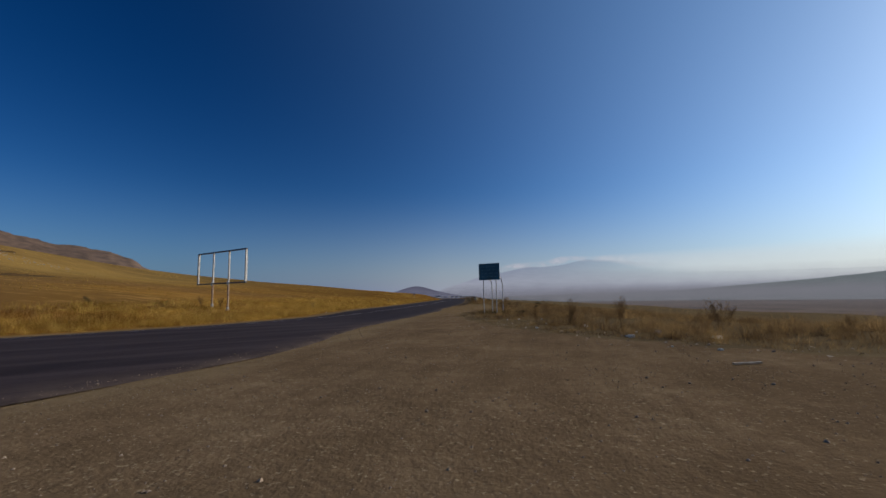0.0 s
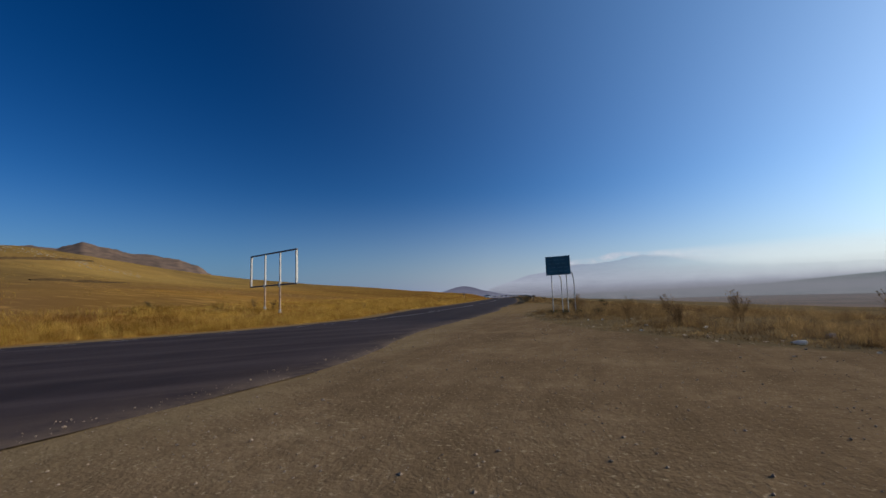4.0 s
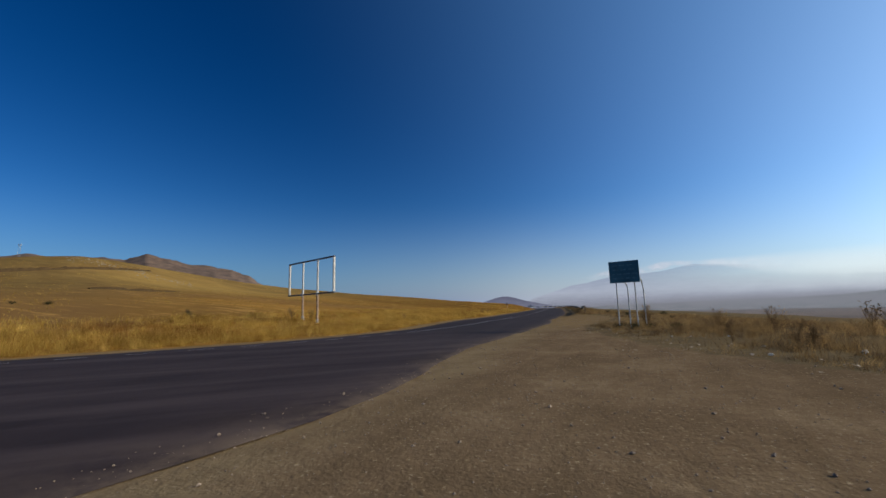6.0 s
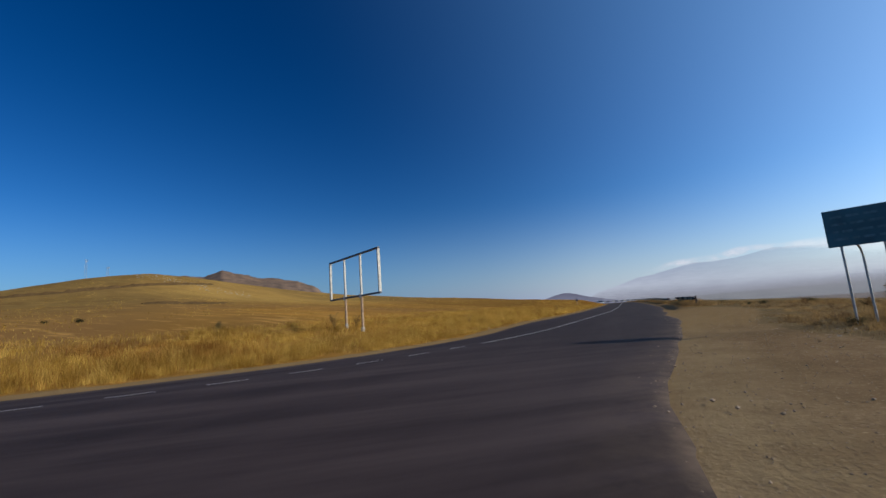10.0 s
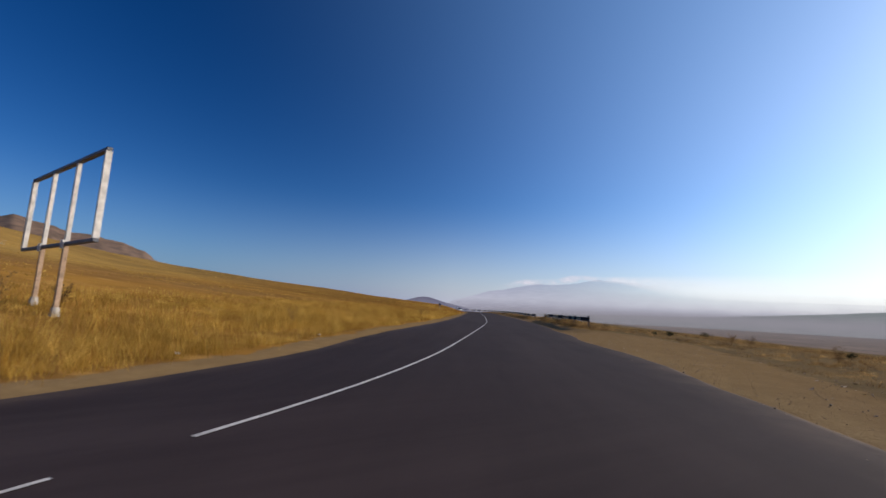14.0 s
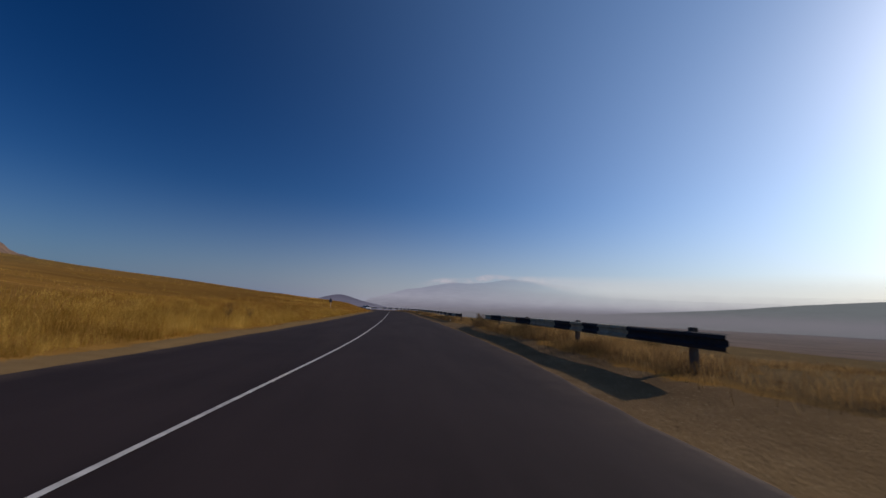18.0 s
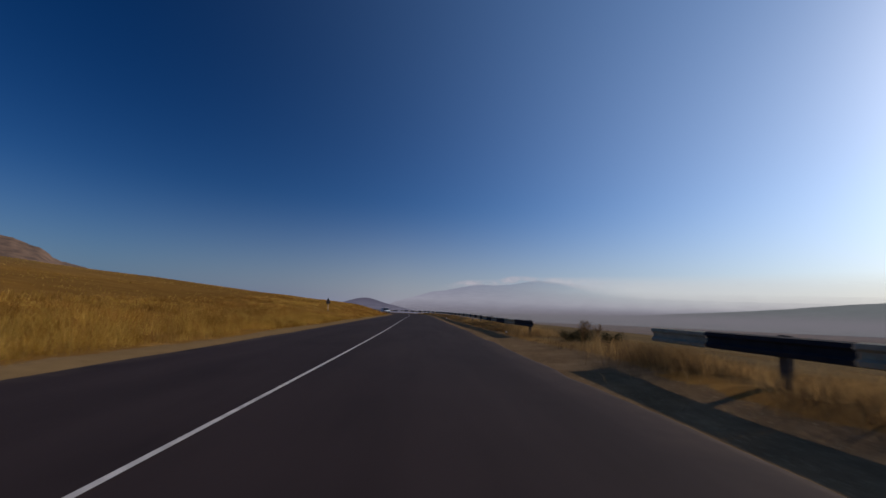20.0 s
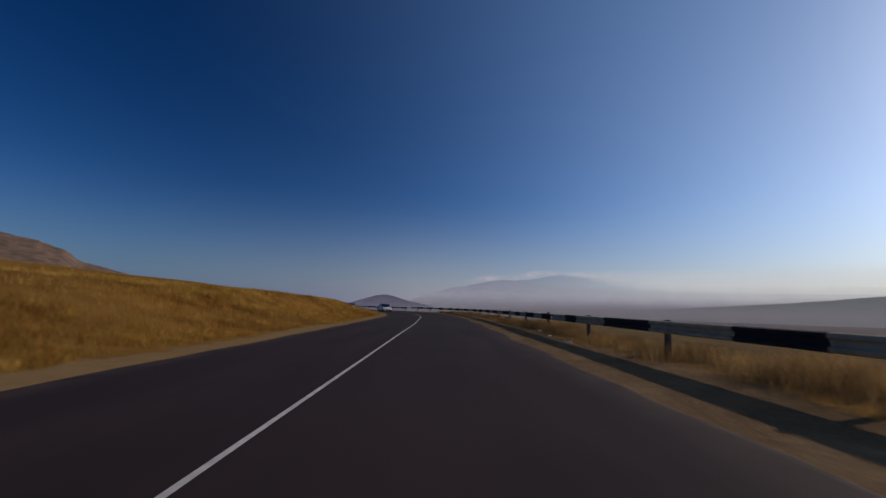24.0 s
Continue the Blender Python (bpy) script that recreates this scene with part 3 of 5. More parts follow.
# ---- far land ----
def ridge(name, az_el, dist, base, material, label, rough=0.0, seed=1, lean=0.25):
    """A chain of distant hills: skyline given as degrees of bearing and of height, sloping back."""
    a = np.array(az_el, float)
    az = np.arange(a[0, 0], a[-1, 0], 0.25)
    el = np.interp(az, a[:, 0], a[:, 1])
    rr = np.random.RandomState(seed)
    el = el + rough * np.convolve(rr.randn(len(az) + 6), np.ones(7) / 7, "valid")[:len(az)]
    vs, fs = [], []
    for q, e in zip(np.radians(az), np.radians(el)):
        top = 1.25 + dist * math.tan(e)
        for k, f in enumerate((0, 0.35, 0.7, 0.9, 1.0)):
            rad = dist * (1 - lean * (1 - f) * 0.4)
            vs.append((rad * math.sin(q), 60 + rad * math.cos(q), base + (top - base) * f))
    for i in range(len(az) - 1):
        for k in range(4):
            fs.append((i * 5 + k, (i + 1) * 5 + k, (i + 1) * 5 + k + 1, i * 5 + k + 1))
    ob = sheet(name, vs, fs, material)
    return tagged(ob, label, "mountain", kind="structure")


def cloud_bank(strip, dist):
    """A strip of cloud round the horizon: bearing, height of its middle, half its depth (degrees), and how thick it is."""
    a = np.array(strip, float)
    az = np.arange(a[0, 0], a[-1, 0], 0.5)
    mid, half, thick = (np.interp(az, a[:, 0], a[:, k]) for k in (1, 2, 3))
    vs, fs, rise, amount, n = [], [], [], [], 9
    for q, e, h, t in zip(np.radians(az), mid, half, thick):
        for f in np.linspace(0, 1, n):
            vs.append((dist * math.sin(q), 60 + dist * math.cos(q), 1.25 + dist * math.tan(radians(e + h * (2 * f - 1)))))
            rise.append(f)
            amount.append(t)
    for i in range(len(az) - 1):
        for k in range(n - 1):
            fs.append((i * n + k, (i + 1) * n + k, (i + 1) * n + k + 1, i * n + k + 1))
    ob = sheet("backdrop_cloud", vs, fs, M_CLOUD)
    for key, val in (("rise", rise), ("amount", amount)):
        ob.data.attributes.new(key, "FLOAT", "POINT").data.foreach_set("value", np.array(val, np.float32))
    return tagged(ob, "thin pink-white cloud lying along the mountain tops", "cloud", kind="structure")


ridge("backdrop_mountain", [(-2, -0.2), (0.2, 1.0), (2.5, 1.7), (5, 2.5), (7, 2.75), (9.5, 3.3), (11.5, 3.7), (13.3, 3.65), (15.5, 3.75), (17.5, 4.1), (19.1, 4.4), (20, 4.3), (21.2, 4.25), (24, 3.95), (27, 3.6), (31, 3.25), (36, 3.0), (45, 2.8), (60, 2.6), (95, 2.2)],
      4500, -70, M_MOUNT, "snow-dusted mountain massif with blue haze painted into its colour", 0.06, 2)
cloud_bank([(6, 2.95, 0.4, 0), (8.5, 3.55, 0.55, 0.5), (10, 3.85, 0.5, 0.75), (12, 3.95, 0.45, 0.55), (14, 4.0, 0.5, 0.65), (15.8, 4.4, 0.6, 0.95), (17.2, 4.55, 0.5, 0.75), (19.5, 4.5, 0.4, 0.5),
            (22, 4.4, 0.55, 0.6), (26, 3.9, 1.2, 0.5), (32, 3.4, 1.8, 0.5), (42, 3.1, 2.2, 0.5), (60, 3.0, 2.2, 0.4), (80, 3.0, 2.2, 0.0)], 4400)
# haze built as glowing see-through rings round the view
ridge("backdrop_haze", [(-180, 16), (180, 16)], 4780, -90, M_HAZE, "glowing ring standing in for pale haze along the horizon", 0, 5, 0.0)
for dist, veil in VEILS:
    ridge("backdrop_valley_haze", [(-8, 4.0), (104, 4.0)], dist, -60, veil, "thin glowing sheet standing in for lavender haze over the valley floor", 0, 7, 0.0)
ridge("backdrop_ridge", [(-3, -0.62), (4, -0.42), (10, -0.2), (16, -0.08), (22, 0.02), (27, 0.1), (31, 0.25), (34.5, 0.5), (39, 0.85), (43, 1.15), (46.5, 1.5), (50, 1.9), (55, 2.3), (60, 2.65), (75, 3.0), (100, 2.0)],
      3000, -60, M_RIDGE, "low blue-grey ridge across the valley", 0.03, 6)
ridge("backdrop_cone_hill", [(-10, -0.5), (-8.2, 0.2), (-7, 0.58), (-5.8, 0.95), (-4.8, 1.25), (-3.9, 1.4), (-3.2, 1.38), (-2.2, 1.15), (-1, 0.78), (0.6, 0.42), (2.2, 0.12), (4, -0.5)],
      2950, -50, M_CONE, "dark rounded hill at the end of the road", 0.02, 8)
ridge("brown_mountain", [(-75, 2.0), (-66, 4.6), (-58, 6.5), (-54, 6.25), (-52, 6.6), (-50, 6.45), (-47.7, 7.0), (-45.5, 6.5), (-44, 6.2), (-42.2, 5.95), (-41, 5.75), (-39.3, 5.45), (-37.6, 5.0), (-36.9, 4.6), (-36.2, 3.9), (-34.6, 3.5), (-31.2, 2.5), (-28, 1.6), (-24, 0.4)],
      2600, -10, M_BROWN, "bare reddish brown mountain behind the hill", 0.2, 12, 0.9)


# ---- the empty advertising frame on the hill side ----
M_RUSTY = plain("rust_stained_paint", (0.32, 0.22, 0.145), 0.8, 0, 0.4, 4)


def advertising_frame():
    a, b = Vector((-23.97, 41.42, 0)), Vector((-17.38, 37.20, 0))
    w = (b - a).length
    rz = math.degrees(math.atan2(b.y - a.y, b.x - a.x))
    z0, z1 = 2.81, 5.85
    thing = empty("advertising_frame", pose(a.x, a.y, 0, 0, 0, rz), label="empty white steel billboard frame on two posts in dry grass", category="billboard")
    for k, x in enumerate((0, w / 3, 2 * w / 3, w)):
        bm = bmesh.new()
        d = 0.15 if k in (0, 3) else 0.13
        box(bm, (0.13, d, z1 - z0 - 0.16), pose(x, 0, (z0 + z1) / 2), 0.012)
        if k in (0, 3):
            box(bm, (0.03, d + 0.03, z1 - z0 - 0.2), pose(x + (0.07 if k else -0.07), 0, (z0 + z1) / 2), 0.006)
        part("upright", bm, M_WHITESTEEL, thing, "flaking white steel upright")
    # both rails coloured dark for the side turned from the sun
    for z, name in ((z1 - 0.04, "top_rail"), (z0 + 0.04, "bottom_rail")):
        bm = bmesh.new()
        box(bm, (w + 0.2, 0.16, 0.12), pose(w / 2, 0, z), 0.012)
        part(name, bm, M_SHADESTEEL, thing, "weathered steel rail with its shaded side painted dark")
    for x in (w / 3, 2 * w / 3):
        p = pose(a.x, a.y, 0, 0, 0, rz) @ Vector((x, 0, 0))
        g = ground_z(p.x, p.y)
        bm = bmesh.new()
        box(bm, (0.14, 0.14, z0 - g + 0.25), pose(x, 0, (z0 + g) / 2 - 0.13), 0.015)
        post = part("post", bm, M_RUSTY, thing, "rust-stained pale steel post")
        bm = bmesh.new()
        bmesh.ops.create_cone(bm, cap_ends=True, segments=8, radius1=0.17, radius2=0.11, depth=0.4, matrix=pose(x, 0, g + 0.12))
        part("footing", bm, M_CONCRETE, post, "pale splayed concrete footing")
        bm = bmesh.new()
        box(bm, (0.24, 0.05, 0.3), pose(x, -0.11, z0 + 0.02), 0.008)
        part("bracket", bm, M_WHITESTEEL, post)
    return thing


advertising_frame()


# ---- the faded blue road sign beside the lay-by ----
def direction_sign():
    a, b = Vector((2.44, 28.29, 0)), Vector((3.73, 27.58, 0))
    w = (b - a).length
    rz = math.degrees(math.atan2(b.y - a.y, b.x - a.x))
    base = pose(a.x, a.y, 0, 0, 0, rz)
    thing = empty("direction_sign", base, label="faded blue sheet-metal road sign on four bent pipe legs", category="road sign")
    z0, z1 = 2.28, 3.38
    bm = bmesh.new()
    box(bm, (w, 0.025, z1 - z0), pose(w / 2, 0, (z0 + z1) / 2), 0.006)
    panel = part("panel", bm, M_PANEL, thing, "faded dark blue metal panel")
    rnd = random.Random(5)
    for r in range(4):
        x = 0.16
        while x < w - 0.25:
            n = rnd.uniform(0.12, 0.34)
            bm = bmesh.new()
            box(bm, (n, 0.004, 0.07), pose(x + n / 2, -0.0165, z1 - 0.22 - r * 0.22))
            part("lettering", bm, M_PANELBAR, panel)
            x += n + 0.09
    for z in (z0 + 0.2, z1 - 0.2):
        bm = bmesh.new()
        box(bm, (w - 0.1, 0.04, 0.05), pose(w / 2, 0.035, z), 0.004)
        part("back_rail", bm, M_GREYSTEEL, panel)
    for x0, x1 in ((0.28, 0.28), (1.18, 1.18)):
        p = base @ Vector((x0, 0.06, 0))
        g = ground_z(p.x, p.y)
        bm = bmesh.new()
        tube(bm, [(x1, 0.08, g - 0.3), (x1, 0.08, 1.2), (x1, 0.08, z1 - 0.1)], 0.032)
        part("leg", bm, M_GREYSTEEL, thing)
    for x0, y0, x1 in ((0.66, 0.62, 0.52), (1.44, 0.55, 1.38)):
        p = base @ Vector((x0, y0, 0))
        g = ground_z(p.x, p.y)
        bm = bmesh.new()
        tube(bm, [(x0, y0, g - 0.3), (x0, y0, 1.0), (x0, y0, 1.95), (x0 - 0.02, y0 - 0.08, 2.2), (x1 + 0.05, 0.3, 2.42), (x1, 0.07, 2.5)], 0.032)
        part("bent_leg", bm, M_GREYSTEEL, thing, "pipe leg bent over at its top")
    return thing


direction_sign()


# ---- warning triangle, seen from behind ----
def warning_sign():
    x, y = -8.75, 129.0
    g = ground_z(x, y)
    top = 2.45
    thing = empty("warning_sign", pose(x, y, 0, 0, 0, -40), label="triangular warning sign seen from its grey back on a white post", category="road sign")
    bm = bmesh.new()
    tube(bm, [(0, 0.04, g - 0.3), (0, 0.04, 1.2), (0, 0.04, top - 0.12)], 0.035)
    part("post", bm, M_WHITESTEEL, thing, "white steel post")
    side, hgt = 0.80, 0.70
    bm = bmesh.new()
    vs = []
    for yy in (0.0, -0.02):
        ring = []
        for cx, cz in ((-side / 2, top - hgt), (side / 2, top - hgt), (0, top)):
            for q in (-1, 1):
                ang = math.atan2(cz - (top - hgt * 0.64), cx) + q * 0.18
                rr = math.hypot(cx, cz - (top - hgt * 0.64)) * 0.97
                ring.append(bm.verts.new((rr * math.cos(ang), yy, top - hgt * 0.64 + rr * math.sin(ang))))
        vs.append(ring)
    bm.faces.new(vs[0])
    bm.faces.new(vs[1][::-1])
    for k in range(6):
        bm.faces.new((vs[0][k], vs[1][k], vs[1][(k + 1) % 6], vs[0][(k + 1) % 6]))
    bmesh.ops.recalc_face_normals(bm, faces=bm.faces)
    # backlit darkness of the plate is put into its colour
    plate = part("plate", bm, M_SHADESTEEL, thing, "bare back of the triangle, painted dark as if backlit")
    bm = bmesh.new()
    box(bm, (0.42, 0.02, 0.04), pose(0, -0.03, top - hgt * 0.72), 0.003)
    part("clamp", bm, M_GREYSTEEL, plate)
    return thing


warning_sign()


# ---- crash barrier: channel beams on stout square posts, painted in black and grey lengths ----
def beam(bm, s0, s1, u, z):
    """One length of folded channel beam along the road."""
    prof = [(0.02, 0.165), (-0.05, 0.145), (-0.06, 0.08), (0.0, 0.04), (0.0, -0.04), (-0.06, -0.08), (-0.05, -0.145), (0.02, -0.165)]
    rows = []
    n = max(2, int((s1 - s0) / 1.5) + 1)
    for s in np.linspace(s0, s1, n):
        front, back = [], []
        for du, dz in prof:
            x, y, _ = along(s, u + du)
            front.append(bm.verts.new((x, y, z + dz)))
        for du, dz in prof:
            x, y, _ = along(s, u + du + 0.012)
            back.append(bm.verts.new((x, y, z + dz)))
        rows.append((front, back))
    for (f0, b0), (f1, b1) in zip(rows, rows[1:]):
        for k in range(len(prof) - 1):
            bm.faces.new((f0[k], f1[k], f1[k + 1], f0[k + 1]))
            bm.faces.new((b0[k], b0[k + 1], b1[k + 1], b1[k]))
        bm.faces.new((f0[0], b0[0], b1[0], f1[0]))
        bm.faces.new((f0[-1], f1[-1], b1[-1], b0[-1]))
    for f, b in (rows[0], rows[-1]):
        for k in range(len(prof) - 1):
            bm.faces.new((f[k], f[k + 1], b[k + 1], b[k]))
    bmesh.ops.recalc_face_normals(bm, faces=bm.faces)
    return bm


def barrier(cuts, u, mid=0.56):
    """cuts: where, by y, a length of beam gives way to the next one; black and grey in turn, black first."""
    thing = empty("crash_barrier", Matrix(), label="steel roadside barrier in worn black and grey lengths", category="guardrail", group="crash barriers along the valley side")
    ahead = LINE[:, 1] > 40
    runs = np.interp(cuts, LINE[ahead, 1] + RIGHT[ahead, 1] * u, RUN[ahead])
    rnd = random.Random(int(cuts[0]))
    for k, (s, e) in enumerate(zip(runs, runs[1:])):
        x, y, _ = along((s + e) / 2, u)
        z = ground_z(x, y) + mid + 0.12 * float(ease(y, 95, 122))
        part("beam", beam(bmesh.new(), s + 0.01, e - 0.01, u, z), M_GREYRAIL if k % 2 else M_BLACKRAIL, thing, "grey painted beam" if k % 2 else "black painted beam")
    s = runs[0] + 1.2
    while s < runs[-1]:
        x, y, h = along(s, u + 0.14)
        g = ground_z(x, y)
        tall = mid + 0.12 * float(ease(y, 95, 122)) + 0.20 + rnd.uniform(-0.02, 0.05)
        bm = bmesh.new()
        box(bm, (0.13, 0.16, tall + 0.4), pose(x, y, g + tall / 2 - 0.2, rnd.uniform(-1.5, 1.5), rnd.uniform(-1.5, 1.5), h), 0.015)
        part("post", bm, M_POST, thing, "weathered brown post")
        s += 6.2
    return thing


def far_cuts(y0, y1, seed):
    """Cuts for the lengths too far off to tell."""
    rnd, out = random.Random(seed), [y0]
    while out[-1] < y1:
        out.append(out[-1] + rnd.uniform(1.8, 3.6))
    return out


M_POST = plain("weathered_post", (0.105, 0.080, 0.060), 0.95, 0, 0.35, 7)
barrier([56.2, 59.9, 61.7, 62.9, 64.0, 65.7, 69.0, 71.7, 75.0, 78.0, 80.0], 7.85, 0.66)
barrier([91.5, 95.8, 99.0, 102.0, 104.3, 106.7, 109.2, 110.8, 112.7, 114.6, 117.3, 118.8, 124.8, 126.5, 131.0, 133.2, 136.7, 140.1, 143.3, 145.0, 147.6], 7.85, 0.66)
barrier(far_cuts(147.7, 222, 4), 7.85, 0.66)
barrier(far_cuts(224, 262, 5), 7.6, 0.6)


# ---- vehicles on the far bend ----
def car(name, m, paint, label, length, wide, tall, roof):
    """A car pointing along +y. roof: side profile of the glasshouse as (y, z) from tail to nose."""
    thing = empty(name, m, label=label, category="car")
    h, w = length / 2, wide / 2
    belt = tall * 0.56
    lower = [(-h, 0.45), (-h + 0.03, 0.85), (-h + 0.10, belt), (h * 0.52, belt), (h * 0.88, belt * 0.80), (h, 0.62), (h - 0.02, 0.30), (-h + 0.05, 0.28)]

    def slab(profile, w0, w1, inset=0.0):
        bm = bmesh.new()
        zs = [z for _, z in profile]
        z0, z1 = min(zs), max(zs)
        sides = []
        for sgn in (-1, 1):
            sides.append([bm.verts.new((sgn * (w0 + (w1 - w0) * (z - z0) / (z1 - z0)), y, z)) for y, z in profile])
        n = len(profile)
        bm.faces.new(sides[0])
        bm.faces.new(sides[1][::-1])
        for k in range(n):
            bm.faces.new((sides[0][k], sides[1][k], sides[1][(k + 1) % n], sides[0][(k + 1) % n]))
        bmesh.ops.recalc_face_normals(bm, faces=bm.faces)
        bmesh.ops.bevel(bm, geom=list(bm.edges), offset=0.045, segments=2, affect="EDGES", profile=0.5)
        return bm

    body = part("body", slab(lower, w * 0.97, w), paint, thing, smooth=True)
    part("glasshouse", slab([(-h + 0.12, belt - 0.05), *roof, (h * 0.55, belt - 0.05)], w * 0.95, w * 0.76), M_GLASSDARK, thing, "dark tinted windows")
    top = max(z for _, z in roof)
    ys = [y for y, z in roof if z > top - 0.12]
    bm = bmesh.new()
    box(bm, (w * 1.56, max(ys) - min(ys) + 0.2, 0.05), pose(0, (max(ys) + min(ys)) / 2, top + 0.01), 0.02)
    part("roof", bm, paint, thing)
    for y in (-h * 0.20, h * 0.18):
        for sgn in (-1, 1):
            bm = bmesh.new()
            box(bm, (0.03, 0.09, top - belt), pose(sgn * w * 0.88, y, (top + belt) / 2, 0, -sgn * 15, 0), 0.008)
            part("pillar", bm, paint, thing)
    for sgn in (-1, 1):
        bm = bmesh.new()
        box(bm, (0.2, 0.1, 0.13), pose(sgn * (w + 0.08), h * 0.42, belt + 0.06), 0.03)
        part("mirror", bm, paint, thing)
        for y in (-h * 0.58, h * 0.62):
            bm = bmesh.new()
            bmesh.ops.create_cone(bm, cap_ends=True, segments=20, radius1=0.33, radius2=0.33, depth=0.22, matrix=pose(sgn * (w - 0.1), y, 0.33, 0, 90, 0))
            bmesh.ops.bevel(bm, geom=[e for e in bm.edges if len(e.link_faces) == 2 and e.calc_face_angle() > 1], offset=0.04, segments=2, affect="EDGES", profile=0.5)
            wheel = part("wheel", bm, M_RUBBER, thing, "black tyre")
            bm = bmesh.new()
            bmesh.ops.create_cone(bm, cap_ends=True, segments=14, radius1=0.21, radius2=0.17, depth=0.06, matrix=pose(sgn * (w + 0.0), y, 0.33, 0, 90 * sgn, 0))
            part("rim", bm, M_CHROME, wheel, "alloy rim")
        bm = bmesh.new()
        box(bm, (0.16, 0.06, 0.34), pose(sgn * (w - 0.12), -h + 0.03, 0.88), 0.015)
        part("tail_light", bm, M_RED, thing, "red tail light")
        bm = bmesh.new()
        box(bm, (0.34, 0.1, 0.15), pose(sgn * (w - 0.24), h - 0.08, 0.66), 0.03)
        part("headlight", bm, M_CHROME, thing, "clear headlight")
    for y in (-h, h):
        bm = bmesh.new()
        box(bm, (wide * 0.9, 0.16, 0.2), pose(0, y * 0.985, 0.42), 0.04)
        part("bumper", bm, paint, thing)
        bm = bmesh.new()
        box(bm, (0.5, 0.02, 0.11), pose(0, y * 1.02, 0.46), 0.004)
        part("plate", bm, M_WHITE, thing, "blank pale plate")
    return thing


px, py, ph = along(RUN[station(-16, 236)], 2.3)
car("minivan", pose(px, py, 0.02, 0, 0, ph), M_SILVER, "silver minivan seen from behind on the far bend", 4.76, 1.80, 1.66,
    [(-2.18, 1.5), (-1.9, 1.62), (0.2, 1.64), (0.75, 1.5)])
px, py, ph = along(RUN[station(-0.6, 208.5)], -2.2)
car("estate_car", pose(px, py, 0.02, 0, 0, ph + 180), M_CARWHITE, "white estate car facing along the far bend", 4.5, 1.76, 1.55,
    [(-2.0, 1.35), (-1.7, 1.5), (0.1, 1.52), (0.7, 1.4)])


# ---- dry grass and weeds ----
def blades(name, x, y, z, tall, wide, material, seed, lean=0.35, label="", parent=None):
    """Many two-step blades as one mesh: bases x, y, z and heights as arrays."""
    r = np.random.RandomState(seed)
    n = len(x)
    a = r.uniform(0, math.tau, n)
    ca, sa = np.cos(a), np.sin(a)
    b = r.uniform(0, math.tau, n)
    ln = tall * lean * r.uniform(0.2, 1.3, n)
    lx, ly = np.cos(b) * ln, np.sin(b) * ln
    wx, wy = ca * wide / 2, sa * wide / 2
    v = np.empty((n, 5, 3), np.float32)
    v[:, 0] = np.stack([x - wx, y - wy, z - 0.05], 1)
    v[:, 1] = np.stack([x + wx, y + wy, z - 0.05], 1)
    v[:, 2] = np.stack([x + lx * 0.35 + wx * 0.8, y + ly * 0.35 + wy * 0.8, z + tall * 0.58], 1)
    v[:, 3] = np.stack([x + lx * 0.35 - wx * 0.8, y + ly * 0.35 - wy * 0.8, z + tall * 0.58], 1)
    v[:, 4] = np.stack([x + lx, y + ly, z + tall], 1)
    base = np.arange(n)[:, None] * 5
    loops = np.concatenate([base + np.array([[0, 1, 2, 3]]), base + np.array([[3, 2, 4]])], 1).astype(np.int32).ravel()
    start = np.stack([np.arange(n) * 7, np.arange(n) * 7 + 4], 1).astype(np.int32).ravel()
    me = bpy.data.meshes.new(name)
    me.vertices.add(n * 5)
    me.vertices.foreach_set("co", v.ravel())
    me.loops.add(len(loops))
    me.loops.foreach_set("vertex_index", loops)
    me.polygons.add(n * 2)
    me.polygons.foreach_set("loop_start", start)
    me.update(calc_edges=True)
    me.materials.append(material)
    ob = new(name, me)
    return tagged(ob, label, "grass", kind="stuff")


def scatter(n, x0, x1, y0, y1, seed):
    r = np.random.RandomState(seed)
    return r.uniform(x0, x1, n), r.uniform(y0, y1, n), r


def heights(x, y):
    u, i = across(x, y)
    return u, i, height(x, y, u, i)


def beside(n, s0, s1, u_of, seed):
    """n plan points at random runs along the road, at offsets given by u_of(random, stations)."""
    r = np.random.RandomState(seed)
    s = r.uniform(s0, s1, n)
    i = np.clip(np.searchsorted(RUN, s), 0, len(RUN) - 1)
    u = u_of(r, i)
    x = np.interp(s, RUN, LINE[:, 0]) + np.interp(s, RUN, RIGHT[:, 0]) * u
    y = np.interp(s, RUN, LINE[:, 1]) + np.interp(s, RUN, RIGHT[:, 1]) * u
    return x, y, height(x, y, u, i), u, i, r


def clearing(x, y):
    """Trodden, low grass round the foot of the triangle sign."""
    return 0.3 + 0.7 * ease(np.hypot((x + 8.6) / 1.3, (y - 127.0) / 4.0), 0.8, 1.3)


def russet_at(x, y, seed):
    """Where the grass is rust brown: a patch by the bend, and more and more of it along the straight."""
    patch = 1 - ease(np.hypot((x + 25) / 7.0, (y - 27.6) / 2.6) + 0.25 * wobble(x, y, 1.6, 57), 0.7, 1.1)
    share = np.maximum(0.85 * patch, (0.12 + 0.70 * ease(y, 66, 120)) * np.clip(0.65 + 0.8 * wobble(x, y, 4.5, 59), 0, 1))
    return np.random.RandomState(seed).uniform(0, 1, len(x)) < share


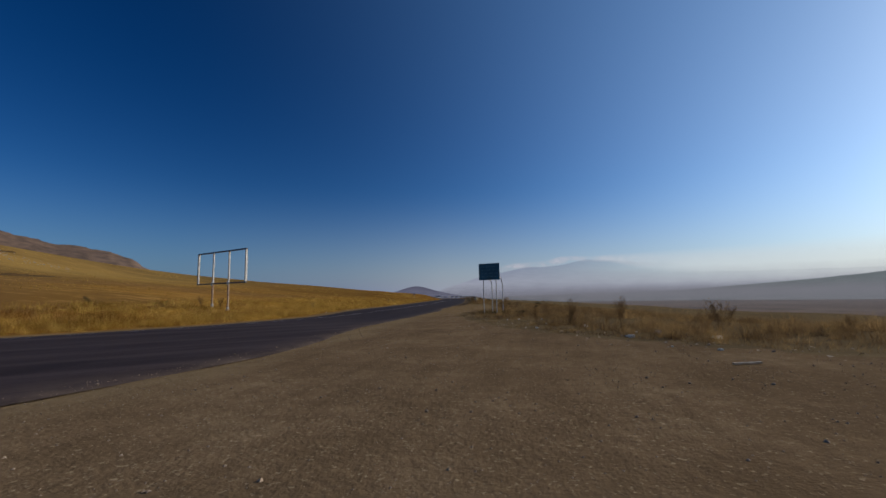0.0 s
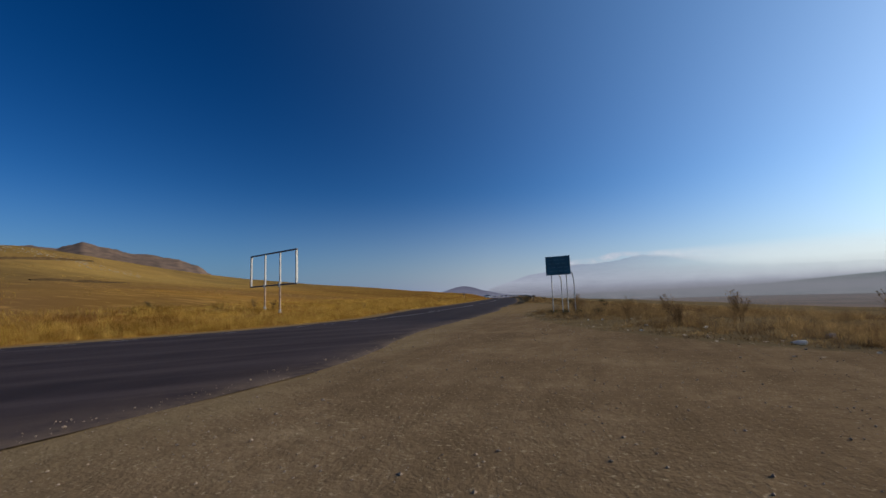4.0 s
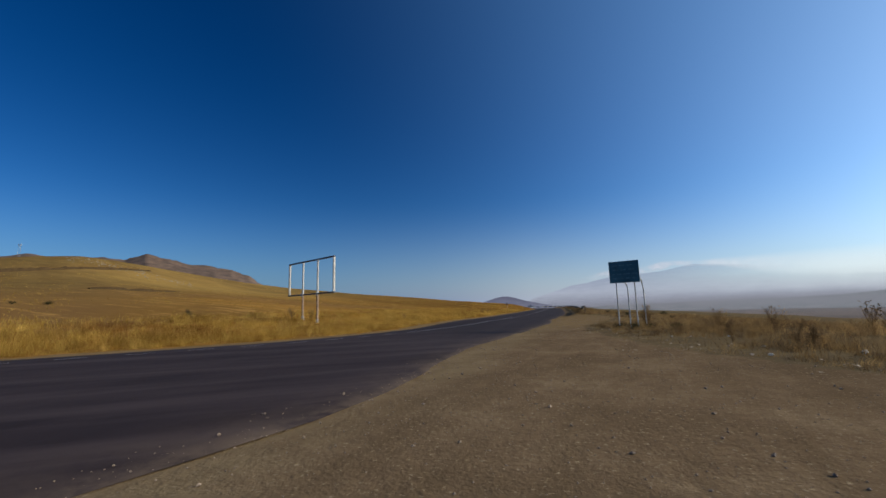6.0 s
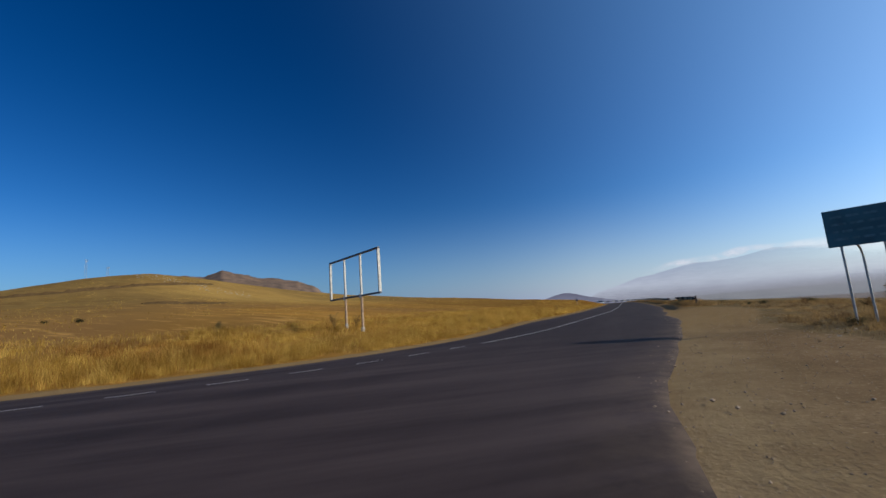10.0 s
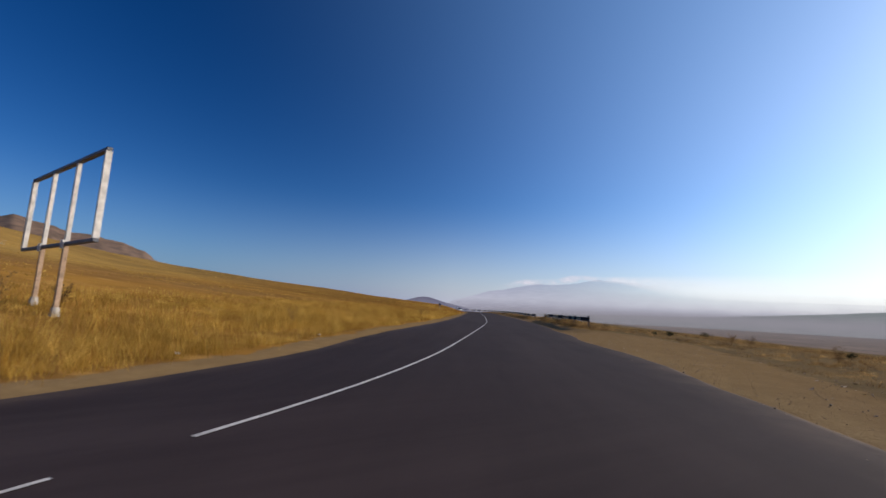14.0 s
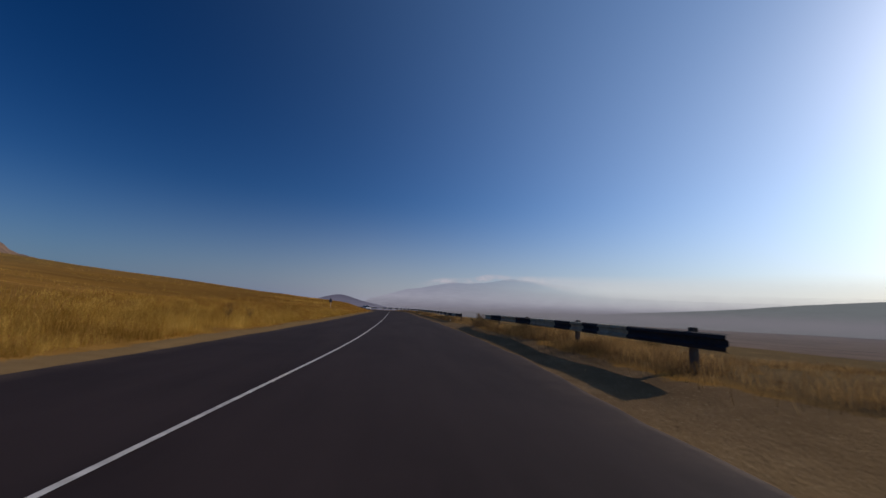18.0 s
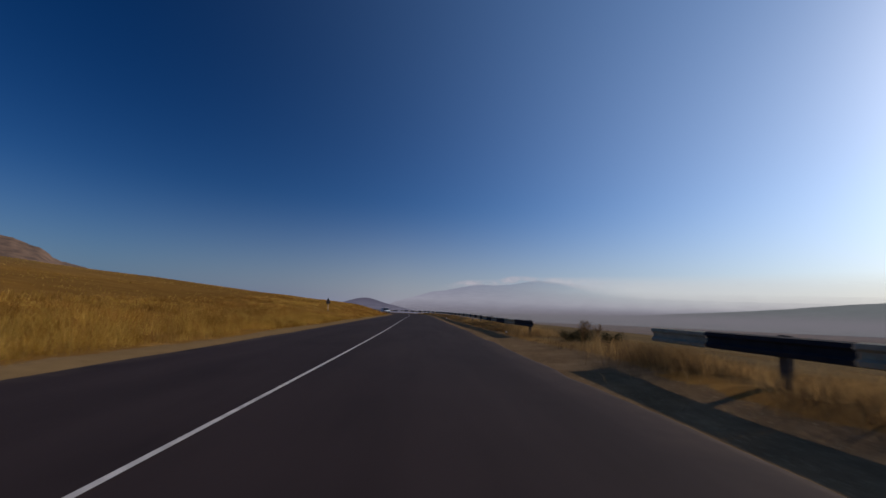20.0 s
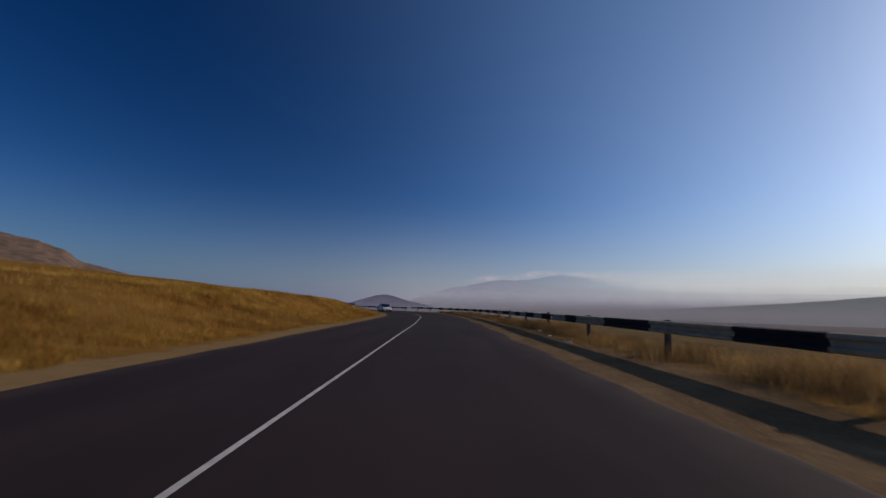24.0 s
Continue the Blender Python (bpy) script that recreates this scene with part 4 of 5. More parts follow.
# tall straw along the hill side of the road, in drifts
def clumps(cx, cy, per, spread, seed):
    """Blade bases gathered round clump centres; also the centre's index."""
    r = np.random.RandomState(seed)
    k = np.repeat(np.arange(len(cx)), per)
    return cx[k] + r.normal(0, 1, len(k)) * spread[k], cy[k] + r.normal(0, 1, len(k)) * spread[k], k, r


x, y, z, u, i, r = beside(420000, RUN[station(-45, -3)], RUN[station(1.0, 205)], lambda r, i: -LINE[i, 2] - 0.9 - 17 * r.uniform(0, 1, len(i)) ** 1.35, 31)
d = -u - LINE[i, 2]
clump = 0.5 + 0.5 * wobble(x, y, 1.1, 41)
drift = 0.5 + 0.5 * wobble(x, y, 5.5, 43)
keep = (d > 1.3 + 0.5 * wobble(x, y, 1.5, 45)) & (r.uniform(0, 1, len(x)) < (0.3 + 0.7 * clump) * np.clip(1.35 - d / 16, 0, 1))
x, y, z, clump, drift, d = x[keep], y[keep], z[keep], clump[keep], drift[keep], d[keep]
tall = (0.16 + 0.24 * clump + 0.50 * drift * clump * np.clip(1.3 - d / 12, 0.3, 1)) * np.random.RandomState(47).uniform(0.5, 1.2, len(x)) * np.where(d < 3, 0.7, 1) * (1 - 0.35 * ease(y, 108, 122)) * clearing(x, y)
wide = 0.007 + 0.010 * ease(d, 3, 16)
rust = russet_at(x, y, 53)
blades("tall_grass", x[~rust], y[~rust], z[~rust], tall[~rust], wide[~rust], M_STRAW, 51, 0.6, "tall golden dry grass along the road bank")
blades("russet_grass", x[rust], y[rust], z[rust], tall[rust], wide[rust], M_RUSSET, 52, 0.6, "rust-brown dry grass along the road bank")

# fuller clumps standing out of it
x, y, z, u, i, r = beside(9000, RUN[station(-45, -3)], RUN[station(1.0, 205)], lambda r, i: -LINE[i, 2] - 1.35 - 15 * r.uniform(0, 1, len(i)) ** 1.6, 33)
keep = wobble(x, y, 3.2, 35) + 0.5 * wobble(x, y, 1.1, 36) > -0.05
x, y = x[keep], y[keep]
size = r.gamma(4, 0.19, len(x)).clip(0.3, 1.25)
bx, by, k, r = clumps(x, y, 46, 0.07 + 0.17 * size, 37)
u, i, z = heights(bx, by)
d = -u - LINE[i, 2]
tall = size[k] * r.uniform(0.35, 1.0, len(bx)) * np.clip(d / 3.2, 0.35, 1) * np.clip(1.5 - d / 10, 0.3, 1) * (1 - 0.45 * ease(by, 108, 122)) * clearing(bx, by)
wide = 0.007 + 0.009 * ease(d, 3, 16)
rust = russet_at(x, y, 55)[k]
blades("grass_clumps", bx[~rust], by[~rust], z[~rust], tall[~rust], wide[~rust], M_STRAW, 39, 0.75, "full clumps of tall golden grass")
blades("russet_clumps", bx[rust], by[rust], z[rust], tall[rust], wide[rust], M_RUSSET, 40, 0.75, "full clumps of rust-brown grass")

# shorter tufts up the hillside
x, y, r = scatter(90000, -130, 0, 0, 205, 61)
u, i, z = heights(x, y)
d = -u - LINE[i, 2]
keep = (u < 0) & (d > 16) & (d < 110) & (r.uniform(0, 1, len(x)) < np.clip(wobble(x, y, 4.0, 63) + 0.25, 0, 1))
x, y, z = x[keep], y[keep], z[keep]
blades("hill_grass", x, y, z, np.random.RandomState(65).uniform(0.06, 0.18, len(x)), np.full(len(x), 0.05), M_STRAW, 67, 1.2, "short straw-coloured tufts on the hillside")

# brown weeds round the lay-by and down the slope behind the barrier
x, y, r = scatter(700000, -1, 30, 2, 60, 71)
u, i, z = heights(x, y)
inside = x - np.interp(y, edge_y, edge_x)
patchy = np.clip(0.85 * wobble(x, y, 1.0, 75) + 0.7 * wobble(x, y, 3.4, 76) + 0.02, 0, 1)
keep = (u > 3) & (inside > 0.3 + 0.9 * wobble(x, y, 1.0, 73)) & (inside < 15) & (r.uniform(0, 1, len(x)) < 0.12 + 0.85 * patchy)
x2, y2, z2, u2, _, r2 = beside(170000, RUN[station(-3.3, 60)], RUN[station(3.0, 150)], lambda r, i: r.uniform(6.7, 17, len(i)), 72)
keep2 = r2.uniform(0, 1, len(x2)) < 0.1 + 0.9 * np.clip(wobble(x2, y2, 1.6, 77) + 0.1, 0, 1)
inside = np.concatenate([inside[keep], np.full(keep2.sum(), 1.5)])
x, y, z = np.concatenate([x[keep], x2[keep2]]), np.concatenate([y[keep], y2[keep2]]), np.concatenate([z[keep], z2[keep2]])
tall = np.random.RandomState(77).gamma(2.4, 0.050, len(x)) * np.clip(0.35 + inside / 3.0, 0.35, 1.25) * (0.7 + 0.9 * np.clip(wobble(x, y, 2.3, 79), 0, 1)) * (1 - 0.5 * ease(y, 30, 36)) + 0.03
pick = np.random.RandomState(81).uniform(0, 1, len(x)) < 0.42
blades("verge_grass", x[pick], y[pick], z[pick], tall[pick], np.full(pick.sum(), 0.006), M_BRUSH, 83, 1.5, "thin dry grass on the verge")
blades("verge_weeds", x[~pick], y[~pick], z[~pick], tall[~pick] * 1.1, np.full((~pick).sum(), 0.008), M_WEED, 85, 1.6, "brown dead weeds beside the lay-by")

# bushy clumps of dead growth
x, y, r = scatter(5200, -1, 28, 2, 62, 171)
inside = x - np.interp(y, edge_y, edge_x)
keep = (inside > 0.5) & (inside < 13) & (wobble(x, y, 2.6, 173) + 0.6 * wobble(x, y, 1.0, 174) > -0.12) & (r.uniform(0, 1, len(x)) < np.clip(inside / 2.5, 0.2, 1))
x, y, inside = x[keep], y[keep], inside[keep]
size = r.gamma(4, 0.076, len(x)).clip(0.12, 0.75) * np.clip(0.5 + inside / 4, 0.5, 1.2) * (1 - 0.6 * ease(y, 30, 36))
bx, by, k, r = clumps(x, y, 70, 0.05 + 0.22 * size, 175)
u, i, z = heights(bx, by)
pick = r.uniform(0, 1, len(x))[k] < 0.4
tall = size[k] * r.uniform(0.2, 1.0, len(bx))
blades("straw_clumps", bx[pick], by[pick], z[pick], tall[pick], np.full(pick.sum(), 0.006), M_BRUSH, 177, 0.9, "straw-coloured clumps among the weeds")
blades("weed_clumps", bx[~pick], by[~pick], z[~pick], tall[~pick], np.full((~pick).sum(), 0.008), M_WEED, 179, 1.0, "bushy clumps of dead brown weeds")

# a dense fringe of straw under the barrier
fs_ = np.random.RandomState(131)
sx_ = fs_.uniform(RUN[station(-3.9, 55)], RUN[station(1.0, 205)], 240000)
fu_ = 8.15 + fs_.normal(0, 0.6, 240000)
fx_ = np.interp(sx_, RUN, LINE[:, 0]) + np.interp(sx_, RUN, RIGHT[:, 0]) * fu_
fy_ = np.interp(sx_, RUN, LINE[:, 1]) + np.interp(sx_, RUN, RIGHT[:, 1]) * fu_
keep = fs_.uniform(0, 1, 240000) < np.clip(wobble(fx_, fy_, 1.8, 133) + 0.45, 0.05, 1) * (1 - 0.8 * (ease(fy_, 79, 82) - ease(fy_, 90, 93)))
fx_, fy_ = fx_[keep], fy_[keep]
_, _, fz_ = heights(fx_, fy_)
ft_ = (0.16 + 0.48 * np.clip(0.5 + 0.8 * wobble(fx_, fy_, 2.2, 137), 0.15, 1)) * fs_.uniform(0.5, 1.15, len(fx_))
brown = fs_.uniform(0, 1, len(fx_)) < np.clip(0.5 + 0.7 * wobble(fx_, fy_, 3.0, 139), 0.1, 0.9)
blades("barrier_grass", fx_[~brown], fy_[~brown], fz_[~brown], ft_[~brown], np.full((~brown).sum(), 0.007), M_BRUSH, 135, 0.6, "straw-coloured grass growing under the barrier")
blades("barrier_weeds", fx_[brown], fy_[brown], fz_[brown], ft_[brown], np.full(brown.sum(), 0.008), M_WEED, 136, 0.8, "brown weeds growing under the barrier")


def dry_weed(seed, tall):
    """A dead branching weed with seed heads."""
    rnd = random.Random(seed)
    thing = empty("dry_weed", Matrix(), label="dead brown thistle with branching stems and dark seed heads", category="plant", group="dead thistles round the lay-by")
    heads = []
    for k in range(rnd.randint(5, 8)):
        a, l = rnd.uniform(0, math.tau), tall * rnd.uniform(0.75, 1.0)
        sx, sy = math.cos(a) * l * rnd.uniform(0.2, 0.5), math.sin(a) * l * rnd.uniform(0.2, 0.5)
        pts = [(0.03 * math.cos(a), 0.03 * math.sin(a), -0.05), (sx * 0.3, sy * 0.3, l * 0.45), (sx * 0.7, sy * 0.7, l * 0.75), (sx, sy, l)]
        bm = bmesh.new()
        tube(bm, pts, [0.008, 0.007, 0.005, 0.004], 5)
        stem = part("stem", bm, M_WEED, thing)
        heads.append((Vector(pts[-1]), stem))
        for q in range(rnd.randint(5, 8)):
            f = rnd.uniform(0.3, 0.95)
            p = Vector((sx * f, sy * f, l * f))
            b = rnd.uniform(0, math.tau)
            e = p + Vector((math.cos(b) * 0.14, math.sin(b) * 0.14, rnd.uniform(0.1, 0.22))) * tall
            bm = bmesh.new()
            tube(bm, [p, p.lerp(e, 0.5) + Vector((0, 0, -0.02)), e], [0.004, 0.0035, 0.003], 4)
            part("twig", bm, M_WEED, stem)
            heads.append((e, stem))
    bm = bmesh.new()
    for q in range(170):
        p = Vector(rnd.choice(heads)[0]) * rnd.uniform(0.35, 1.0)
        d = Vector((rnd.uniform(-1, 1), rnd.uniform(-1, 1), rnd.uniform(-0.2, 1.0))) * 0.13 * tall
        s = d.orthogonal().normalized() * rnd.uniform(0.004, 0.010)
        p += Vector((rnd.uniform(-1, 1), rnd.uniform(-1, 1), rnd.uniform(-1, 0.4))) * 0.06
        bm.faces.new([bm.verts.new(c) for c in (p - s * 0.4, p + d * 0.5 - s, p + d, p + d * 0.5 + s)])
    part("dry_leaves", bm, M_WEED, thing, "curled brown leaves and fine twigs")
    for p, stem in heads:
        bm = bmesh.new()
        bmesh.ops.create_icosphere(bm, subdivisions=1, radius=0.02 * rnd.uniform(0.7, 1.4), matrix=Matrix.Translation(p) @ Matrix.Diagonal((1, 1, 0.75, 1)))
        for v in bm.verts:
            v.co += Vector((rnd.uniform(-1, 1), rnd.uniform(-1, 1), rnd.uniform(-1, 1))) * 0.009
        part("seed_head", bm, M_WEED, stem)
    return thing


weeds = [dry_weed(s, 0.95) for s in (3, 8, 14, 21)]
WEED_SPOTS = [(4.3, 19.6, 0.7), (5.2, 17.5, 0.65), (6.0, 15.8, 0.6), (4.6, 21.2, 0.75), (5.7, 19.1, 0.75), (7.7, 18.5, 1.05), (6.8, 22.3, 1.0), (9.7, 15.0, 1.0), (10.6, 15.9, 0.8),
              (4.5, 29.6, 1.35), (4.0, 28.2, 0.9), (6.3, 25.4, 0.9), (8.8, 21.0, 1.1), (5.4, 33.0, 0.8), (6.6, 38.8, 0.6), (7.8, 44.6, 0.55), (8.6, 47.2, 0.6), (11.5, 12.0, 0.6), (12.6, 10.2, 0.7),
              (8.0, 13.0, 0.8), (7.3, 85.0, 0.9), (7.6, 86.6, 1.1), (8.4, 88.0, 0.9), (-13.6, 44.5, 0.9), (-22.3, 39.2, 1.2), (-21.3, 40.6, 1.1), (-9.6, 74.0, 1.1), (-8.9, 76.0, 0.9)]
wr = random.Random(19)
for k, (wx_, wy_, s) in enumerate(WEED_SPOTS):
    m = pose(wx_, wy_, ground_z(wx_, wy_), 0, 0, wr.uniform(0, 360)) @ Matrix.Diagonal((s, s, s, 1))
    if k < 4:
        weeds[k].matrix_basis = m
    else:
        w_ = copy_thing(weeds[k % 4], m)
        w_.matrix_basis = m


# ---- litter and stones ----
def stone(name, x, y, size, seed, material, label, category="stone", group=""):
    rnd = random.Random(seed)
    bm = bmesh.new()
    bmesh.ops.create_icosphere(bm, subdivisions=2, radius=size / 2)
    off = Vector((rnd.uniform(0, 50), rnd.uniform(0, 50), 0))
    for v in bm.verts:
        k = 1 + 0.45 * noise.noise(v.co / size * 2.2 + off)
        v.co = Vector((v.co.x * k * rnd.uniform(0.95, 1.05), v.co.y * k * 0.85, v.co.z * k * 0.62))
    ob = part(name, bm, material)
    ob.matrix_basis = pose(x, y, ground_z(x, y) + size * 0.2, 0, 0, rnd.uniform(0, 360))
    return tagged(ob, label, category, group)


def bag(x, y, size, seed):
    rnd = random.Random(seed)
    bm = bmesh.new()
    bmesh.ops.create_icosphere(bm, subdivisions=3, radius=size / 2)
    off = Vector((rnd.uniform(0, 50), 0, 0))
    for v in bm.verts:
        c = v.co.normalized()
        v.co *= 0.8 + 0.5 * noise.noise(c * 2.6 + off) + 0.22 * noise.noise(c * 7 + off)
        v.co.z = max(v.co.z * 0.6, -size * 0.14)
    ob = part("plastic_bag", bm, M_FILM, smooth=True)
    ob.matrix_basis = pose(x, y, ground_z(x, y) + size * 0.14, 0, 0, rnd.uniform(0, 360))
    return tagged(ob, "crumpled white plastic bag thrown on the ground", "litter", "litter round the lay-by")


def bottle(x, y, turn, seed):
    bm = bmesh.new()
    prof = [(0.0, 0.038), (0.01, 0.044), (0.17, 0.044), (0.21, 0.030), (0.235, 0.015), (0.25, 0.015)]
    tube(bm, [(0, p, 0) for p, _ in prof], [q for _, q in prof], 12)
    thing = part("bottle", bm, M_FILM, smooth=True)
    thing.matrix_basis = pose(x, y, ground_z(x, y) + 0.045, 0, 0, turn)
    bm = bmesh.new()
    tube(bm, [(0, 0.248, 0), (0, 0.268, 0)], 0.018, 10)
    part("cap", bm, M_PANEL, thing, "dark cap")
    return tagged(thing, "empty pale plastic bottle lying on the earth", "bottle", "litter round the lay-by")


bag(6.07, 13.49, 0.12, 1)
bag(-12.9, 34.95, 0.15, 2)
bag(-12.7, 36.1, 0.11, 17)
bag(-11.4, 41.5, 0.14, 3)
bag(6.0, 9.31, 0.12, 4)
bag(3.35, 22.2, 0.09, 12)
bag(3.85, 21.8, 0.12, 13)
bag(5.0, 21.6, 0.10, 14)
bag(4.3, 17.9, 0.13, 15)
bag(3.45, 15.8, 0.12, 16)
bag(5.34, 10.03, 0.07, 5)
bag(-6.6, 107.5, 0.16, 9)
bag(-7.0, 109.5, 0.09, 10)
bag(8.2, 104.0, 0.30, 6)
bag(9.9, 147.0, 0.26, 7)
stone("pale_stone", 6.5, 12.97, 0.22, 11, M_STONE, "pale rounded stone on the bare earth", group="stones round the lay-by")
for k, (sx, sy, sz) in enumerate([(6.3, 10.2, 0.2), (6.9, 9.0, 0.16), (4.9, 11.4, 0.15), (3.2, 16.0, 0.14), (2.7, 20.5, 0.16), (4.4, 14.0, 0.14), (1.9, 24.5, 0.18), (3.6, 18.2, 0.2), (4.9, 12.6, 0.12), (0.6, 15.4, 0.10), (2.5, 12.1, 0.1),
                                  (-12.4, 36.6, 0.16), (-12.0, 38.0, 0.2), (-15.4, 29.7, 0.18), (-9.2, 66.0, 0.16), (-6.4, 101.0, 0.18), (7.4, 62.5, 0.2), (8.8, 118.0, 0.22), (9.5, 133.0, 0.18)]):
    stone("grey_stone", sx, sy, sz * 0.42, 40 + k, M_STONE, "rough broken stone lying on the ground", group="stones round the lay-by")
for k, (bx, by) in enumerate([(7.4, 11.4), (5.4, 12.1), (5.4, 16.1), (7.0, 96.0), (8.9, 140.5), (9.2, 143.4), (8.6, 128.0)]):
    bottle(bx, by, 57 * k + 20, k)
bm = bmesh.new()
box(bm, (0.55, 0.045, 0.03), pose(0, 0, 0), 0.006)
plank = part("wooden_plank", bm, plain("grey_wood", (0.42, 0.34, 0.25), 0.85, 0, 0.3, 9))
plank.matrix_basis = pose(5.27, 7.5, ground_z(5.27, 7.5) + 0.03, 0, 0, 7)
tagged(plank, "weathered wooden plank lying at the weeds' edge", "plank")

# gravel over the lay-by, too small to pick apart
gr = np.random.RandomState(91)
gxx, gyy = gr.uniform(-6, 9, 26000), gr.uniform(3, 52, 26000)
gu, gi = across(gxx, gyy)
ok = (gu > LINE[gi, 3] - 0.6) & (gxx < np.interp(gyy, edge_y, edge_x) + 1.0)
gxx, gyy = gxx[ok], gyy[ok]
gzz = height(gxx, gyy, gu[ok], gi[ok])
sz = gr.gamma(1.6, 0.0024, len(gxx)) + 0.003 + (gr.uniform(0, 1, len(gxx)) < 0.13) * gr.gamma(2.0, 0.0038, len(gxx))
octa = np.array([(1, 0, 0), (-1, 0, 0), (0, 1, 0), (0, -1, 0), (0, 0, 0.7), (0, 0, -0.7)])
of = [(0, 2, 4), (2, 1, 4), (1, 3, 4), (3, 0, 4), (2, 0, 5), (1, 2, 5), (3, 1, 5), (0, 3, 5)]
gv = (octa[None] * gr.uniform(0.6, 1.3, (len(gxx), 6, 1)) * sz[:, None, None] + np.stack([gxx, gyy, gzz + sz * 0.3], 1)[:, None]).reshape(-1, 3)
gf = [tuple(k * 6 + q for q in f) for k in range(len(gxx)) for f in of]
tagged(sheet("gravel", gv, gf, M_STONE, False), "loose gravel scattered over the lay-by", "gravel", kind="stuff")

# scraps of paper and plastic blown against the weeds
sr = np.random.RandomState(191)
sy_ = sr.uniform(6, 34, 150)
sx_ = np.interp(sy_, edge_y, edge_x) + sr.normal(0.2, 1.1, 150)
su, si = across(sx_, sy_)
sz_ = height(sx_, sy_, su, si)
sv, sf = [], []
for px_, py_, pz_ in zip(sx_, sy_, sz_):
    w_, a_ = sr.uniform(0.015, 0.06), sr.uniform(0, math.tau)
    for q in range(4):
        t_ = a_ + q * math.pi / 2 + sr.uniform(-0.3, 0.3)
        sv.append((px_ + w_ * math.cos(t_), py_ + w_ * math.sin(t_), pz_ + 0.02 + sr.uniform(0, 1.0) * w_))
    n_ = len(sv)
    sf.append((n_ - 4, n_ - 3, n_ - 2, n_ - 1))
tagged(sheet("litter_scraps", sv, sf, plain("dirty_paper", (0.36, 0.28, 0.19), 0.85, 0, 0.3, 9), False), "small dirty scraps of paper and plastic", "litter", kind="stuff")

# pale rocks along the crest of the hill
cr = np.random.RandomState(95)
az = np.radians(cr.uniform(-55, -43.5, 260))
dist = 141 - 2.0 * (np.degrees(az) + 54) + cr.normal(0, 4, 260)
cx, cy = -3.5 + np.sin(az) * dist, 10.4 + np.cos(az) * dist
cu, ci = across(cx, cy)
cz = height(cx, cy, cu, ci)
cs = cr.gamma(2.0, 0.05, 260) + 0.05
cv = (octa[None] * cr.uniform(0.6, 1.3, (260, 6, 1)) * cs[:, None, None] + np.stack([cx, cy, cz + cs * 0.2], 1)[:, None]).reshape(-1, 3)
cf = [tuple(k * 6 + q for q in f) for k in range(260) for f in of]
tagged(sheet("hilltop_rocks", cv, cf, M_CREST, False), "pale rocks strewn along the hill's crest", "rocks", kind="stuff")


# ---- radio mast behind the hill ----
def radio_mast(x, y, top):
    g = ground_z(x, y)
    thing = empty("radio_mast", pose(x, y, g), label="slim lattice radio mast standing behind the hill", category="mast", group="masts behind the hill")
    h, a, b = top - g, 1.0, 0.55
    for k in range(3):
        c, s = math.cos(k * math.tau / 3), math.sin(k * math.tau / 3)
        bm = bmesh.new()
        tube(bm, [(a * c, a * s, -0.3), (b * c, b * s, h)], 0.05, 5)
        part("leg", bm, M_GREYSTEEL, thing)
    for q in range(9):
        f0, f1 = q / 9, (q + 1) / 9
        bm = bmesh.new()
        for k in range(3):
            t0, t1 = k * math.tau / 3, (k + 1) * math.tau / 3
            r0, r1 = a + (b - a) * f0, a + (b - a) * f1
            tube(bm, [(r0 * math.cos(t0), r0 * math.sin(t0), h * f0), (r1 * math.cos(t1), r1 * math.sin(t1), h * f1)], 0.03, 4)
        part("lattice", bm, M_GREYSTEEL, thing)
    for k in range(3):
        t = k * math.tau / 3 + 0.5
        bm = bmesh.new()
        box(bm, (0.12, 0.2, 1.3), pose(0.7 * math.cos(t), 0.7 * math.sin(t), h - 0.8, 0, 0, math.degrees(t)), 0.03)
        part("antenna", bm, M_GREYSTEEL, thing, "grey panel antenna")
    return thing


radio_mast(-286.5, 176.6, 48.5)
radio_mast(-279, 184, 44)


# ---- earth banks cut into the hill by an old track ----
def draped(x, y):
    """Height of the ground sheet itself at a plan point."""
    i, j = np.searchsorted(gx, x) - 1, np.searchsorted(gy, y) - 1
    a, b = (x - gx[i]) / (gx[i + 1] - gx[i]), (y - gy[j]) / (gy[j + 1] - gy[j])
    return float((GZ[j, i] * (1 - a) + GZ[j, i + 1] * a) * (1 - b) + (GZ[j + 1, i] * (1 - a) + GZ[j + 1, i + 1] * a) * b)


M_SOIL = Mat("bare_dark_soil", 1.0, 0, 0.0)
M_SOIL = M_SOIL.colour(M_SOIL.ramp(M_SOIL.noise(1.5), (0.3, (0.060, 0.036, 0.017)), (0.7, (0.115, 0.072, 0.034)))).m


